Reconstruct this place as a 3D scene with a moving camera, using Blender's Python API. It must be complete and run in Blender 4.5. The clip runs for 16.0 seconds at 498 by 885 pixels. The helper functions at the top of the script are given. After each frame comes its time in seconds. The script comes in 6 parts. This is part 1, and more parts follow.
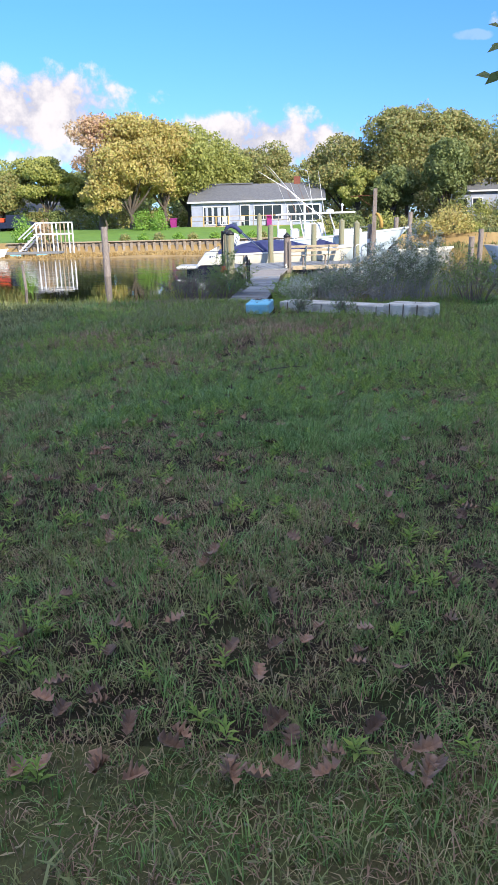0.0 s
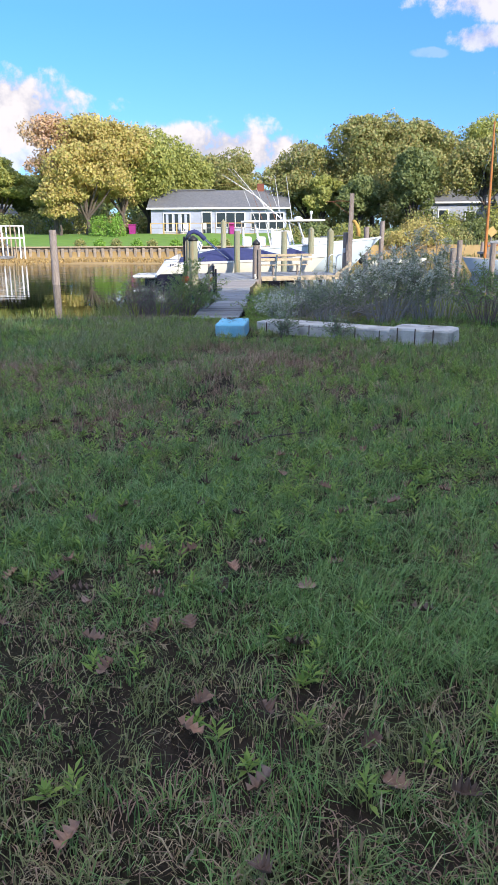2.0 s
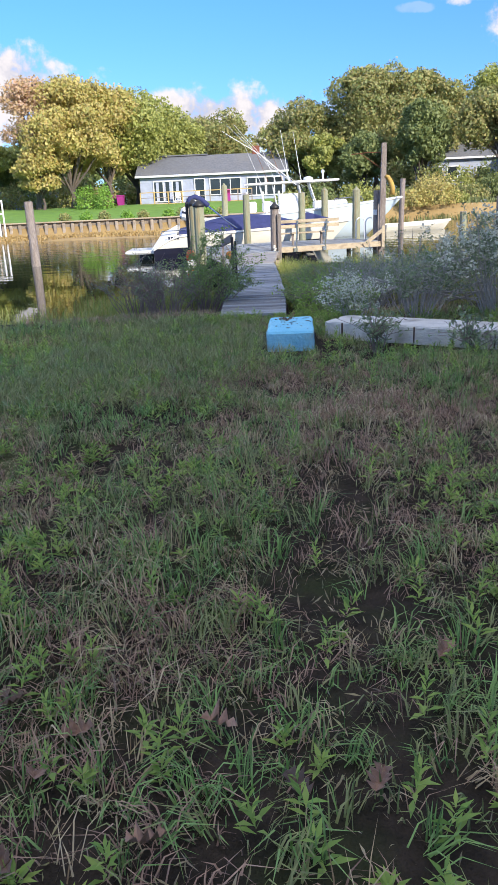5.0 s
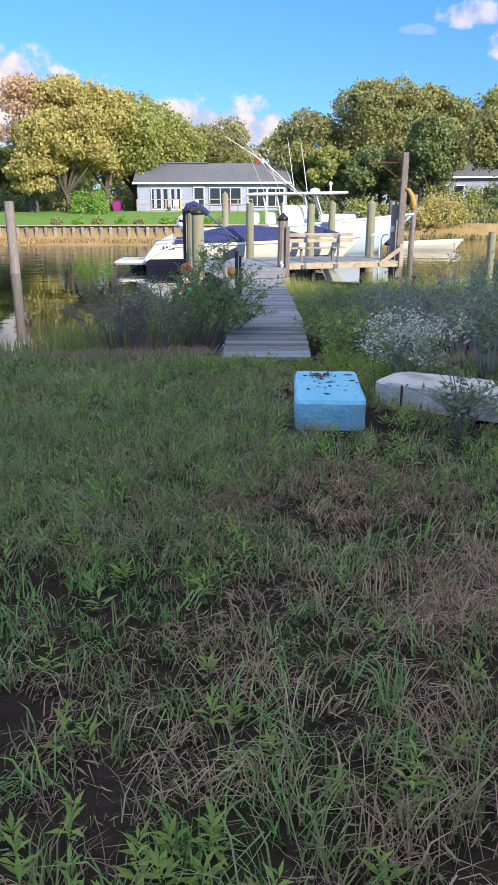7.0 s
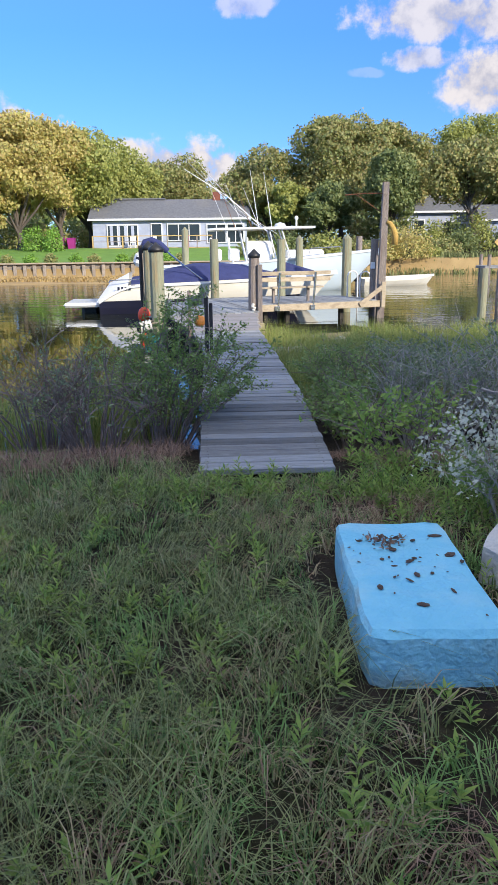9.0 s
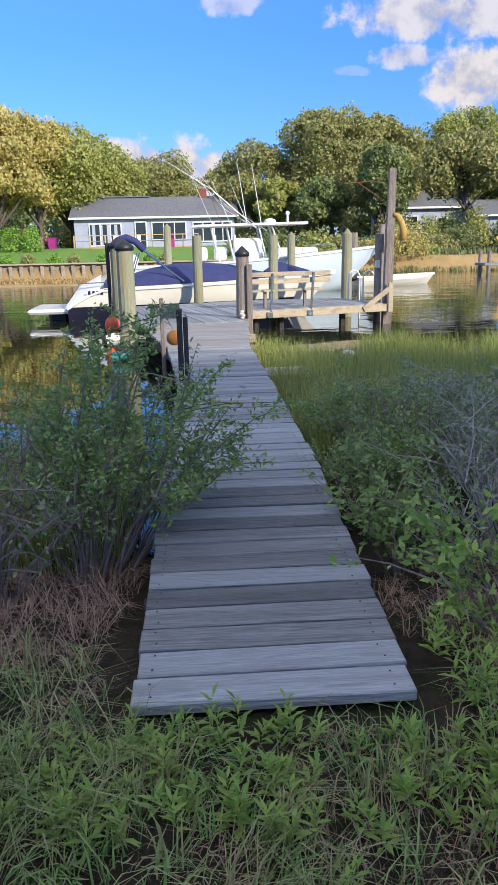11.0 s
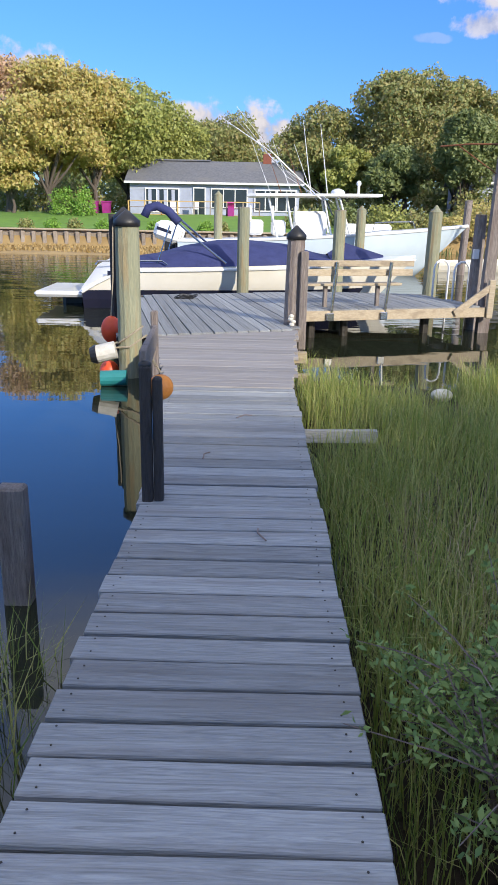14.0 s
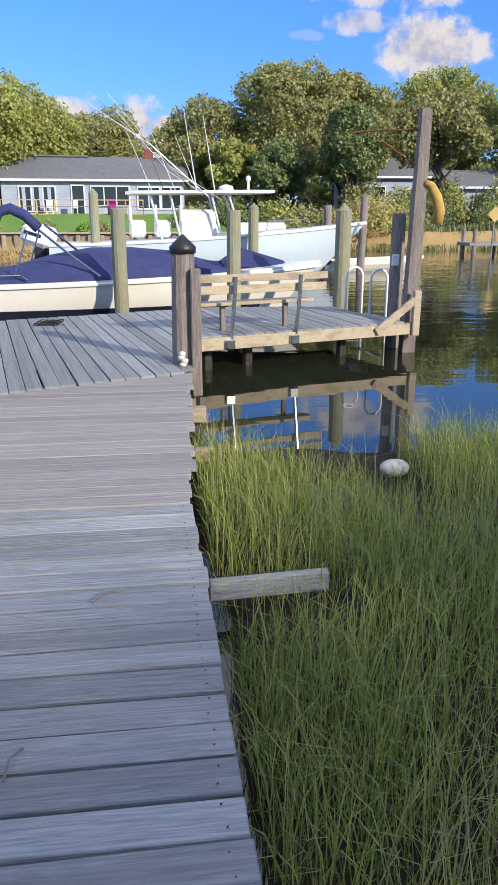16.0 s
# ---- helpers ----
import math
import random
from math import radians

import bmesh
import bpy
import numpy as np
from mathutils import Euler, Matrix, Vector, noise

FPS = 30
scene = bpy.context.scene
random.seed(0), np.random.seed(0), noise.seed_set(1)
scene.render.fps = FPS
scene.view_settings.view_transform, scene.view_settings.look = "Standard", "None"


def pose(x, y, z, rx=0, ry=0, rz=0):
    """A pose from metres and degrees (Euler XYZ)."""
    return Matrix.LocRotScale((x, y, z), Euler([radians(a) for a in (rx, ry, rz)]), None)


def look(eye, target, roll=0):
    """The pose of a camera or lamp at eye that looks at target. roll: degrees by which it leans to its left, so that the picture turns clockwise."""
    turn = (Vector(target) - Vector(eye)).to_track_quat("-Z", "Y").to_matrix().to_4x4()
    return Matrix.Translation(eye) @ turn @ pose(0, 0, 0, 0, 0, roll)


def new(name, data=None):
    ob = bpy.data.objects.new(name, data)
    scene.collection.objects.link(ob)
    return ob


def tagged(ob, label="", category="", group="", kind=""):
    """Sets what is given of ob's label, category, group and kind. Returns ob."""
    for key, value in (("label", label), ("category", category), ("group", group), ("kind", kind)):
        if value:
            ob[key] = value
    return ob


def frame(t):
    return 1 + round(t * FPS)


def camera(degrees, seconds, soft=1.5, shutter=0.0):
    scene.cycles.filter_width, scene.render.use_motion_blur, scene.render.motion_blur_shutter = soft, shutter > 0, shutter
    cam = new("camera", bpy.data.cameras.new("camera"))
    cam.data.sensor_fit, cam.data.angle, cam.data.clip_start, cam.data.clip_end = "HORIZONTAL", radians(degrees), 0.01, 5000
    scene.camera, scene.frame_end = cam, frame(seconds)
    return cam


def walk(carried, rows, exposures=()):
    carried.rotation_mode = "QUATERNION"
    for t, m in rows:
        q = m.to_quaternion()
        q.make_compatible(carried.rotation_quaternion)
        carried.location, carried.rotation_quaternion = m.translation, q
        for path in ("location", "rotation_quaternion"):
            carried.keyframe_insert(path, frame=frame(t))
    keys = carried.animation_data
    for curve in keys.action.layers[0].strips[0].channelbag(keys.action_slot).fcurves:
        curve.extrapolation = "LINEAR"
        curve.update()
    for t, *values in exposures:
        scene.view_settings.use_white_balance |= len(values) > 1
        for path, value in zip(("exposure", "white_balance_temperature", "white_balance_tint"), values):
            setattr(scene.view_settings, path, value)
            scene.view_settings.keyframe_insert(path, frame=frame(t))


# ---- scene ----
cam = camera(37.9, 16.0, soft=1.0)
PATH = [
    (0, (1.218, -0.09, 1.603), (1.065, 1.82, 1.031), -1.4),
    (0.5, (1.143, 0.591, 1.597), (1.08, 2.511, 1.04), 0.1),
    (1, (1.027, 1.307, 1.592), (0.964, 3.228, 1.037), 0.1),
    (1.5, (0.947, 1.966, 1.567), (0.895, 3.887, 1.014), -0.1),
    (2, (0.856, 2.692, 1.498), (0.814, 4.614, 0.947), -0.3),
    (2.5, (0.71, 3.385, 1.449), (0.689, 5.304, 0.883), -0.7),
    (3, (0.559, 4.107, 1.431), (0.614, 6.018, 0.843), -1.7),
    (3.5, (0.437, 4.81, 1.411), (0.605, 6.701, 0.782), -2.2),
    (4, (0.309, 5.434, 1.382), (0.395, 7.326, 0.741), -2.7),
    (4.5, (0.164, 6.101, 1.381), (0.145, 7.998, 0.748), -3.4),
    (7, (-0.146, 9.149, 1.318), (-0.155, 11.057, 0.718), -0.2),
    (7.5, (-0.186, 9.8, 1.31), (-0.169, 11.715, 0.732), -0.2),
    (8, (-0.26, 10.434, 1.327), (-0.222, 12.354, 0.768), -0.5),
    (8.5, (-0.299, 10.976, 1.34), (-0.237, 12.901, 0.801), -0.6),
    (9, (-0.329, 11.572, 1.336), (-0.233, 13.502, 0.823), -0.7),
    (9.5, (-0.354, 12.089, 1.345), (-0.239, 14.022, 0.842), -1.2),
    (10, (-0.321, 12.682, 1.343), (-0.217, 14.613, 0.833), -1.8),
    (12.5, (0.022, 15.619, 1.251), (0.166, 17.544, 0.73), 0.2),
    (13, (0.077, 16.156, 1.254), (0.177, 18.076, 0.701), 0.8),
    (13.5, (0.127, 16.76, 1.36), (0.152, 18.675, 0.785), 1.1),
    (14, (0.153, 17.459, 1.427), (0.13, 19.369, 0.837), 1.1),
    (14.5, (0.237, 17.967, 1.515), (0.244, 19.879, 0.927), -0.0),
    (15, (0.246, 18.574, 1.529), (0.33, 20.483, 0.939), -0.5),
    (15.5, (0.267, 19.192, 1.514), (0.44, 21.094, 0.92), -0.2),
    (16, (0.279, 19.802, 1.527), (0.53, 21.694, 0.93), 0.1),
]
walk(cam, [(t, look(eye, target, roll)) for t, eye, target, roll in PATH], exposures=[(0, 0.9), (4.5, 0.88), (7, 0.8), (10, 0.65), (12.5, 0.62), (16, 0.55)])

# ---------- light ----------
SUN_EL, SUN_AZ = 23.0, (0.60, -0.80)          # height in degrees; compass way towards the sun
world = bpy.data.worlds.new("world")
scene.world = world
world.use_nodes = True
wn, wl = world.node_tree.nodes, world.node_tree.links
wn.clear()
sky = wn.new("ShaderNodeTexSky")
sky.sky_type, sky.sun_disc = "NISHITA", False
sky.sun_elevation = radians(SUN_EL)
sky.sun_rotation = math.atan2(SUN_AZ[0], SUN_AZ[1])
sky.air_density, sky.dust_density, sky.ozone_density = 0.9, 0.2, 2.2


def wmath(op, a, b=None):
    n = wn.new("ShaderNodeMath")
    n.operation = op
    for i, v in enumerate((a, b)):
        if v is None:
            continue
        if isinstance(v, (int, float)):
            n.inputs[i].default_value = v
        else:
            wl.new(v, n.inputs[i])
    return n.outputs[0]


geo = wn.new("ShaderNodeTexCoord")
sep = wn.new("ShaderNodeSeparateXYZ")
wl.new(geo.outputs["Generated"], sep.inputs[0])
cu = wmath("DIVIDE", sep.outputs[0], sep.outputs[1])
cv = wmath("DIVIDE", sep.outputs[2], sep.outputs[1])
puff = wn.new("ShaderNodeTexNoise")
puff.inputs["Scale"].default_value, puff.inputs["Detail"].default_value = 26.0, 8.0
puff.inputs["Roughness"].default_value = 0.6
wl.new(geo.outputs["Generated"], puff.inputs["Vector"])
lump = wmath("MULTIPLY", wmath("SUBTRACT", puff.outputs["Fac"], 0.5), 5.5)


def wstep(value, lo, hi, top=1.0):
    n = wn.new("ShaderNodeMapRange")
    n.interpolation_type = "SMOOTHSTEP"
    n.inputs["From Min"].default_value, n.inputs["From Max"].default_value = lo, hi
    n.inputs["To Max"].default_value = top
    wl.new(value, n.inputs["Value"])
    return n.outputs[0]


cover = None
# clouds: way across, way up, half width, half height, density
CLOUDS = [(-0.345, 0.150, 0.115, 0.046, 1.0), (-0.075, 0.100, 0.15, 0.034, 1.0), (0.368, 0.206, 0.066, 0.036, 1.0),
          (0.31, 0.28, 0.11, 0.028, 0.9), (0.274, 0.232, 0.04, 0.013, 0.8), (0.051, 0.29, 0.036, 0.012, 0.6), (0.203, 0.215, 0.022, 0.005, 0.22), (-0.31, 0.096, 0.08, 0.012, 0.8)]
for u0, v0, ru, rv, dens in CLOUDS:
    du = wmath("DIVIDE", wmath("SUBTRACT", cu, u0), ru)
    dv = wmath("DIVIDE", wmath("SUBTRACT", cv, v0), rv)
    d2 = wmath("ADD", wmath("MULTIPLY", du, du), wmath("MULTIPLY", dv, dv))
    body = wstep(wmath("ADD", wmath("SUBTRACT", 1.0, d2), lump), -0.5, 0.7, dens)
    cover = body if cover is None else wmath("MAXIMUM", cover, body)
# unseen bright cloud added above the view, to lift the light on the lawn
field = wn.new("ShaderNodeTexNoise")
field.inputs["Scale"].default_value, field.inputs["Detail"].default_value = 2.3, 6.0
wl.new(geo.outputs["Generated"], field.inputs["Vector"])
high = wmath("MULTIPLY", wstep(field.outputs["Fac"], 0.40, 0.55), wstep(sep.outputs[2], 0.42, 0.60))
tint = wn.new("ShaderNodeMix")
tint.data_type, tint.blend_type = "RGBA", "MULTIPLY"
tint.inputs["Factor"].default_value = 1.0
deep = wn.new("ShaderNodeValToRGB")                # the sky's own blue, from the horizon upwards
deep.color_ramp.elements[0].position, deep.color_ramp.elements[0].color = 0.0, (0.30, 0.42, 0.68, 1)
deep.color_ramp.elements[1].position, deep.color_ramp.elements[1].color = 0.6, (0.66, 0.97, 1.55, 1)
mid_blue = deep.color_ramp.elements.new(0.25)
mid_blue.color = (0.31, 0.58, 1.03, 1)
wl.new(sep.outputs[2], deep.inputs[0])
wl.new(deep.outputs[0], tint.inputs["B"])
wl.new(sky.outputs[0], tint.inputs["A"])
white = wn.new("ShaderNodeMix")
white.data_type = "RGBA"
white.inputs["A"].default_value, white.inputs["B"].default_value = (2.3, 2.3, 2.75, 1), (3.7, 3.5, 3.6, 1)
wl.new(wstep(puff.outputs["Fac"], 0.38, 0.62), white.inputs["Factor"])
mixc = wn.new("ShaderNodeMix")
mixc.data_type = "RGBA"
wl.new(cover, mixc.inputs["Factor"])
wl.new(tint.outputs["Result"], mixc.inputs["A"])
wl.new(white.outputs["Result"], mixc.inputs["B"])
mixh = wn.new("ShaderNodeMix")
mixh.data_type = "RGBA"
wl.new(high, mixh.inputs["Factor"])
wl.new(mixc.outputs["Result"], mixh.inputs["A"])
mixh.inputs["B"].default_value = (4.7, 4.85, 5.4, 1)
bg = wn.new("ShaderNodeBackground")
bg.inputs["Strength"].default_value = 0.15
wl.new(mixh.outputs["Result"], bg.inputs["Color"])
wl.new(bg.outputs[0], wn.new("ShaderNodeOutputWorld").inputs[0])

sun = new("sun", bpy.data.lights.new("sun", "SUN"))
sun.data.energy, sun.data.angle, sun.data.color = 3.7, radians(0.9), (1.0, 0.90, 0.74)
sd = Vector((SUN_AZ[0], SUN_AZ[1], math.tan(radians(SUN_EL)))).normalized()
sun.matrix_world = look(sd * 100, (0, 0, 0))

WATER = -0.35
DECK = 0.08
rng = np.random.default_rng(7)

# ---------- materials ----------


def mat(name, a, b=None, scale=4.0, rough=0.7, bump=0.2, fine=0.0, metal=0.0, stretch=None, piece=0.0, island=None,
        stain=None, stain_scale=1.2, stain_amount=0.5, local=False, spec=0.5, sheer=0.0, wavy=0.0, mix=0.45):
    """A surface: two colours mixed by noise at two scales, stains, relief, and change from piece to piece."""
    m = bpy.data.materials.new(name)
    m.use_nodes = True
    n, l = m.node_tree.nodes, m.node_tree.links
    p = n["Principled BSDF"]
    p.inputs["Roughness"].default_value, p.inputs["Metallic"].default_value = rough, metal
    p.inputs["Specular IOR Level"].default_value = spec
    b = b or tuple(c * 0.7 for c in a)
    tc = n.new("ShaderNodeTexCoord")
    mp = n.new("ShaderNodeMapping")
    l.new(tc.outputs["Object"], mp.inputs["Vector"])
    if not local:
        g = n.new("ShaderNodeNewGeometry")
        l.new(g.outputs["Position"], mp.inputs["Vector"])
    if stretch:
        mp.inputs["Scale"].default_value = stretch
    if piece:
        oi = n.new("ShaderNodeObjectInfo")
        cx = n.new("ShaderNodeCombineXYZ")
        mu = n.new("ShaderNodeMath")
        mu.operation = "MULTIPLY"
        mu.inputs[1].default_value = 57.0
        l.new(oi.outputs["Random"], mu.inputs[0])
        l.new(mu.outputs[0], cx.inputs[0])
        l.new(mu.outputs[0], cx.inputs[1])
        l.new(cx.outputs[0], mp.inputs["Location"])
    nz = n.new("ShaderNodeTexNoise")
    nz.inputs["Scale"].default_value, nz.inputs["Detail"].default_value = scale, 6
    nz.inputs["Roughness"].default_value = 0.65
    nz.inputs["Distortion"].default_value = wavy
    l.new(mp.outputs[0], nz.inputs["Vector"])
    rp = n.new("ShaderNodeMapRange")
    rp.inputs["From Min"].default_value, rp.inputs["From Max"].default_value = 0.32, 0.68
    l.new(nz.outputs["Fac"], rp.inputs["Value"])
    mx = n.new("ShaderNodeMix")
    mx.data_type = "RGBA"
    mx.inputs["A"].default_value, mx.inputs["B"].default_value = (*a, 1), (*b, 1)
    l.new(rp.outputs[0], mx.inputs["Factor"])
    col = mx.outputs["Result"]
    if island:
        gi = n.new("ShaderNodeNewGeometry")
        ri = n.new("ShaderNodeValToRGB")
        ri.color_ramp.interpolation = "LINEAR"
        for i, c in enumerate(island):
            e = ri.color_ramp.elements[i] if i < 2 else ri.color_ramp.elements.new(0.5)
            e.color = (*c, 1)
        for i, e in enumerate(ri.color_ramp.elements):
            e.position = i / (len(island) - 1)
        l.new(gi.outputs["Random Per Island"], ri.inputs[0])
        m2 = n.new("ShaderNodeMix")
        m2.data_type = "RGBA"
        m2.inputs["Factor"].default_value = mix
        l.new(col, m2.inputs["A"])
        l.new(ri.outputs[0], m2.inputs["B"])
        col = m2.outputs["Result"]
    if stain:
        ns = n.new("ShaderNodeTexNoise")
        ns.inputs["Scale"].default_value, ns.inputs["Detail"].default_value = stain_scale, 4
        l.new(mp.outputs[0], ns.inputs["Vector"])
        rs = n.new("ShaderNodeMapRange")
        rs.inputs["From Min"].default_value, rs.inputs["From Max"].default_value = 0.50, 0.66
        rs.inputs["To Max"].default_value = stain_amount
        l.new(ns.outputs["Fac"], rs.inputs["Value"])
        m3 = n.new("ShaderNodeMix")
        m3.data_type = "RGBA"
        m3.inputs["B"].default_value = (*stain, 1)
        l.new(rs.outputs[0], m3.inputs["Factor"])
        l.new(col, m3.inputs["A"])
        col = m3.outputs["Result"]
    if piece:
        hv = n.new("ShaderNodeHueSaturation")
        mr = n.new("ShaderNodeMapRange")
        mr.inputs["To Min"].default_value, mr.inputs["To Max"].default_value = 1 - piece, 1 + piece
        l.new(oi.outputs["Random"], mr.inputs["Value"])
        l.new(mr.outputs[0], hv.inputs["Value"])
        l.new(col, hv.inputs["Color"])
        col = hv.outputs[0]
    l.new(col, p.inputs["Base Color"])
    if bump:
        nb = n.new("ShaderNodeTexNoise")
        nb.inputs["Scale"].default_value, nb.inputs["Detail"].default_value = fine or scale * 6, 5
        l.new(mp.outputs[0], nb.inputs["Vector"])
        bp = n.new("ShaderNodeBump")
        bp.inputs["Strength"].default_value, bp.inputs["Distance"].default_value = bump, 0.02
        l.new(nb.outputs["Fac"], bp.inputs["Height"])
        l.new(bp.outputs[0], p.inputs["Normal"])
    if sheer:
        tr = n.new("ShaderNodeBsdfTranslucent")
        l.new(col, tr.inputs["Color"])
        ms = n.new("ShaderNodeMixShader")
        ms.inputs[0].default_value = sheer
        l.new(p.outputs[0], ms.inputs[1])
        l.new(tr.outputs[0], ms.inputs[2])
        l.new(ms.outputs[0], n["Material Output"].inputs["Surface"])
    return m


GROUND = mat("earth", (0.055, 0.042, 0.032), (0.022, 0.019, 0.014), 9, 0.95, 1.0, 60, stain=(0.035, 0.045, 0.018), stain_scale=2.2, stain_amount=0.7, spec=0.05)
FIELD = mat("rough_grass_sward", (0.085, 0.115, 0.04), (0.10, 0.085, 0.05), 6, 0.95, 1.0, 50, stain=(0.05, 0.075, 0.025), stain_scale=1.4, stain_amount=0.7, spec=0.05)
THATCH = mat("dead_thatch", (0.423, 0.321, 0.203), (0.236, 0.203, 0.101), 1.3, 0.85, 0.0, sheer=0.2, island=[(0.169, 0.118, 0.0844), (0.405, 0.321, 0.186), (0.574, 0.473, 0.321), (0.203, 0.288, 0.0844)], spec=0.22)
TANEARTH = mat("dry_marsh_floor", (0.40, 0.28, 0.12), (0.28, 0.19, 0.08), 0.6, 0.95, 0.5, 20)
MUD = mat("mud", (0.045, 0.035, 0.025), (0.02, 0.017, 0.013), 5, 0.8, 0.6, 40, spec=0.1)
FAR_LAWN = mat("lawn", (0.156, 0.288, 0.036), (0.108, 0.216, 0.03), 1.2, 0.9, 0.4, 20)
PLANK = mat("weathered_board", (0.36, 0.375, 0.385), (0.19, 0.20, 0.205), 5.5, 0.85, 0.5, 12, stretch=(0.4, 8, 8), wavy=2.6, piece=0.2,
            stain=(0.19, 0.18, 0.175), stain_scale=1.5, stain_amount=0.45, local=True, spec=0.2)
DAMP = mat("damp_board", (0.22, 0.225, 0.225), (0.085, 0.085, 0.085), 5.5, 0.7, 0.6, 12, stretch=(0.4, 8, 8), wavy=2.6, piece=0.3,
           stain=(0.28, 0.28, 0.28), stain_scale=1.5, stain_amount=0.4, local=True, spec=0.3)
# warmer and more even than the walkway's boards; used on the landing
BROWN = mat("brown_grey_board", (0.33, 0.315, 0.305), (0.24, 0.225, 0.22), 4.2, 0.85, 0.5, 9, stretch=(0.5, 6, 6), wavy=1.0, piece=0.13,
            stain=(0.257, 0.23, 0.216), stain_scale=2, local=True, spec=0.2)
FASCIA = mat("pale_board", (0.50, 0.42, 0.30), (0.36, 0.29, 0.20), 6, 0.8, 0.4, 24, stretch=(1, 10, 10), piece=0.12, local=True, stain=(0.22, 0.17, 0.12))
OLDPOST = mat("old_post", (0.36, 0.307, 0.27), (0.18, 0.15, 0.135), 8, 0.85, 0.8, 26, stretch=(9, 9, 1), piece=0.1, local=True, stain=(0.135, 0.09, 0.075))
DARKPOST = mat("dark_post", (0.06, 0.055, 0.055), (0.03, 0.028, 0.03), 8, 0.8, 0.7, 26, stretch=(9, 9, 1), piece=0.1, local=True)
PILING = mat("treated_piling", (0.30, 0.30, 0.20), (0.20, 0.21, 0.14), 7, 0.85, 0.6, 24, stretch=(8, 8, 0.9), piece=0.12, local=True,
             stain=(0.30, 0.19, 0.08), stain_scale=1.6, stain_amount=0.5)
# very dark brown for stringers, support posts and nail heads
DARKBROWN = mat("dark_brown", (0.05, 0.04, 0.03), (0.02, 0.018, 0.015), 6, 0.6, 0.6, 24)
BLACK = mat("black_rubber", (0.02, 0.02, 0.022), None, 8, 0.45, 0.1)
WHITE = mat("white_gelcoat", (0.78, 0.79, 0.78), (0.70, 0.71, 0.71), 1.4, 0.25, 0.0, stain=(0.6, 0.58, 0.52), stain_amount=0.3)
CREAM = mat("cream_gelcoat", (0.78, 0.75, 0.66), (0.70, 0.67, 0.58), 1.4, 0.25, 0.0, stain=(0.62, 0.58, 0.48), stain_amount=0.3)
PALEBLUE = mat("pale_blue_gelcoat", (0.62, 0.72, 0.78), (0.56, 0.66, 0.73), 1.0, 0.2, 0.0)
NAVY = mat("navy_canvas", (0.022, 0.03, 0.11), (0.035, 0.045, 0.15), 5, 0.8, 0.4, 30)
NAVYPAINT = mat("navy_paint", (0.012, 0.015, 0.035), (0.02, 0.02, 0.04), 2, 0.3, 0.05)
GLASS = mat("dark_glazing", (0.02, 0.028, 0.035), (0.03, 0.04, 0.05), 1, 0.05, 0.0)
STEEL = mat("stainless_steel", (0.62, 0.62, 0.62), (0.5, 0.5, 0.5), 6, 0.22, 0.0, metal=1.0)
SIDING = mat("pale_siding", (0.42, 0.46, 0.57), (0.36, 0.40, 0.51), 3, 0.8, 0.2, 30, stain=(0.262, 0.289, 0.378), stain_amount=0.3)
TRIM = mat("white_trim", (0.78, 0.79, 0.80), (0.70, 0.71, 0.72), 3, 0.6, 0.1)
ROOF = mat("grey_shingle", (0.18, 0.185, 0.20), (0.11, 0.115, 0.13), 5, 0.9, 0.6, 30, stain=(0.18, 0.175, 0.17), stain_scale=0.5)
BRICK = mat("chimney_brick", (0.25, 0.08, 0.05), (0.16, 0.06, 0.045), 8, 0.9, 0.5)
NEWWOOD = mat("yellow_deck_wood", (0.55, 0.38, 0.14), (0.45, 0.30, 0.11), 5, 0.75, 0.2)
SEAWALL = mat("seawall_timber", (0.34, 0.29, 0.23), (0.22, 0.18, 0.14), 3, 0.9, 0.5, piece=0.2)
PURPLE = mat("magenta_plastic", (0.35, 0.03, 0.22), (0.28, 0.025, 0.18), 3, 0.5, 0.0)
PINK = mat("pink_plastic", (0.75, 0.12, 0.42), (0.6, 0.08, 0.33), 3, 0.4, 0.0)
ORANGE = mat("orange_buoy", (0.80, 0.09, 0.025), (0.65, 0.07, 0.02), 6, 0.45, 0.1, stain=(0.3, 0.08, 0.04))
TEAL = mat("teal_buoy", (0.02, 0.22, 0.22), (0.015, 0.15, 0.16), 6, 0.5, 0.1)
AMBER = mat("amber_float", (0.50, 0.20, 0.03), (0.30, 0.11, 0.02), 9, 0.6, 0.3)
WHITEBUOY = mat("white_foam_buoy", (0.66, 0.64, 0.58), (0.5, 0.48, 0.42), 14, 0.7, 0.4)
ROPE = mat("rope", (0.42, 0.36, 0.26), (0.28, 0.23, 0.16), 40, 0.9, 0.6)
YELLOWROPE = mat("yellow_bag", (0.55, 0.36, 0.10), (0.40, 0.24, 0.06), 12, 0.85, 0.6)
RUST = mat("rusty_iron", (0.28, 0.10, 0.04), (0.15, 0.06, 0.03), 14, 0.8, 0.4)
VARNISH = mat("varnished_mast", (0.50, 0.20, 0.05), (0.38, 0.14, 0.035), 5, 0.35, 0.1, stretch=(6, 6, 1))
FOAM_BLUE = mat("blue_foam", (0.17, 0.53, 0.70), (0.24, 0.60, 0.75), 5, 0.8, 0.55, 45, stain=(0.40, 0.62, 0.66), stain_scale=4.0, stain_amount=0.45)
FOAM_SIDE = mat("sun_bleached_foam", (0.20, 0.52, 0.66), (0.30, 0.60, 0.72), 6, 0.85, 0.7, 40, stain=(0.40, 0.42, 0.34), stain_scale=5, stain_amount=0.5)
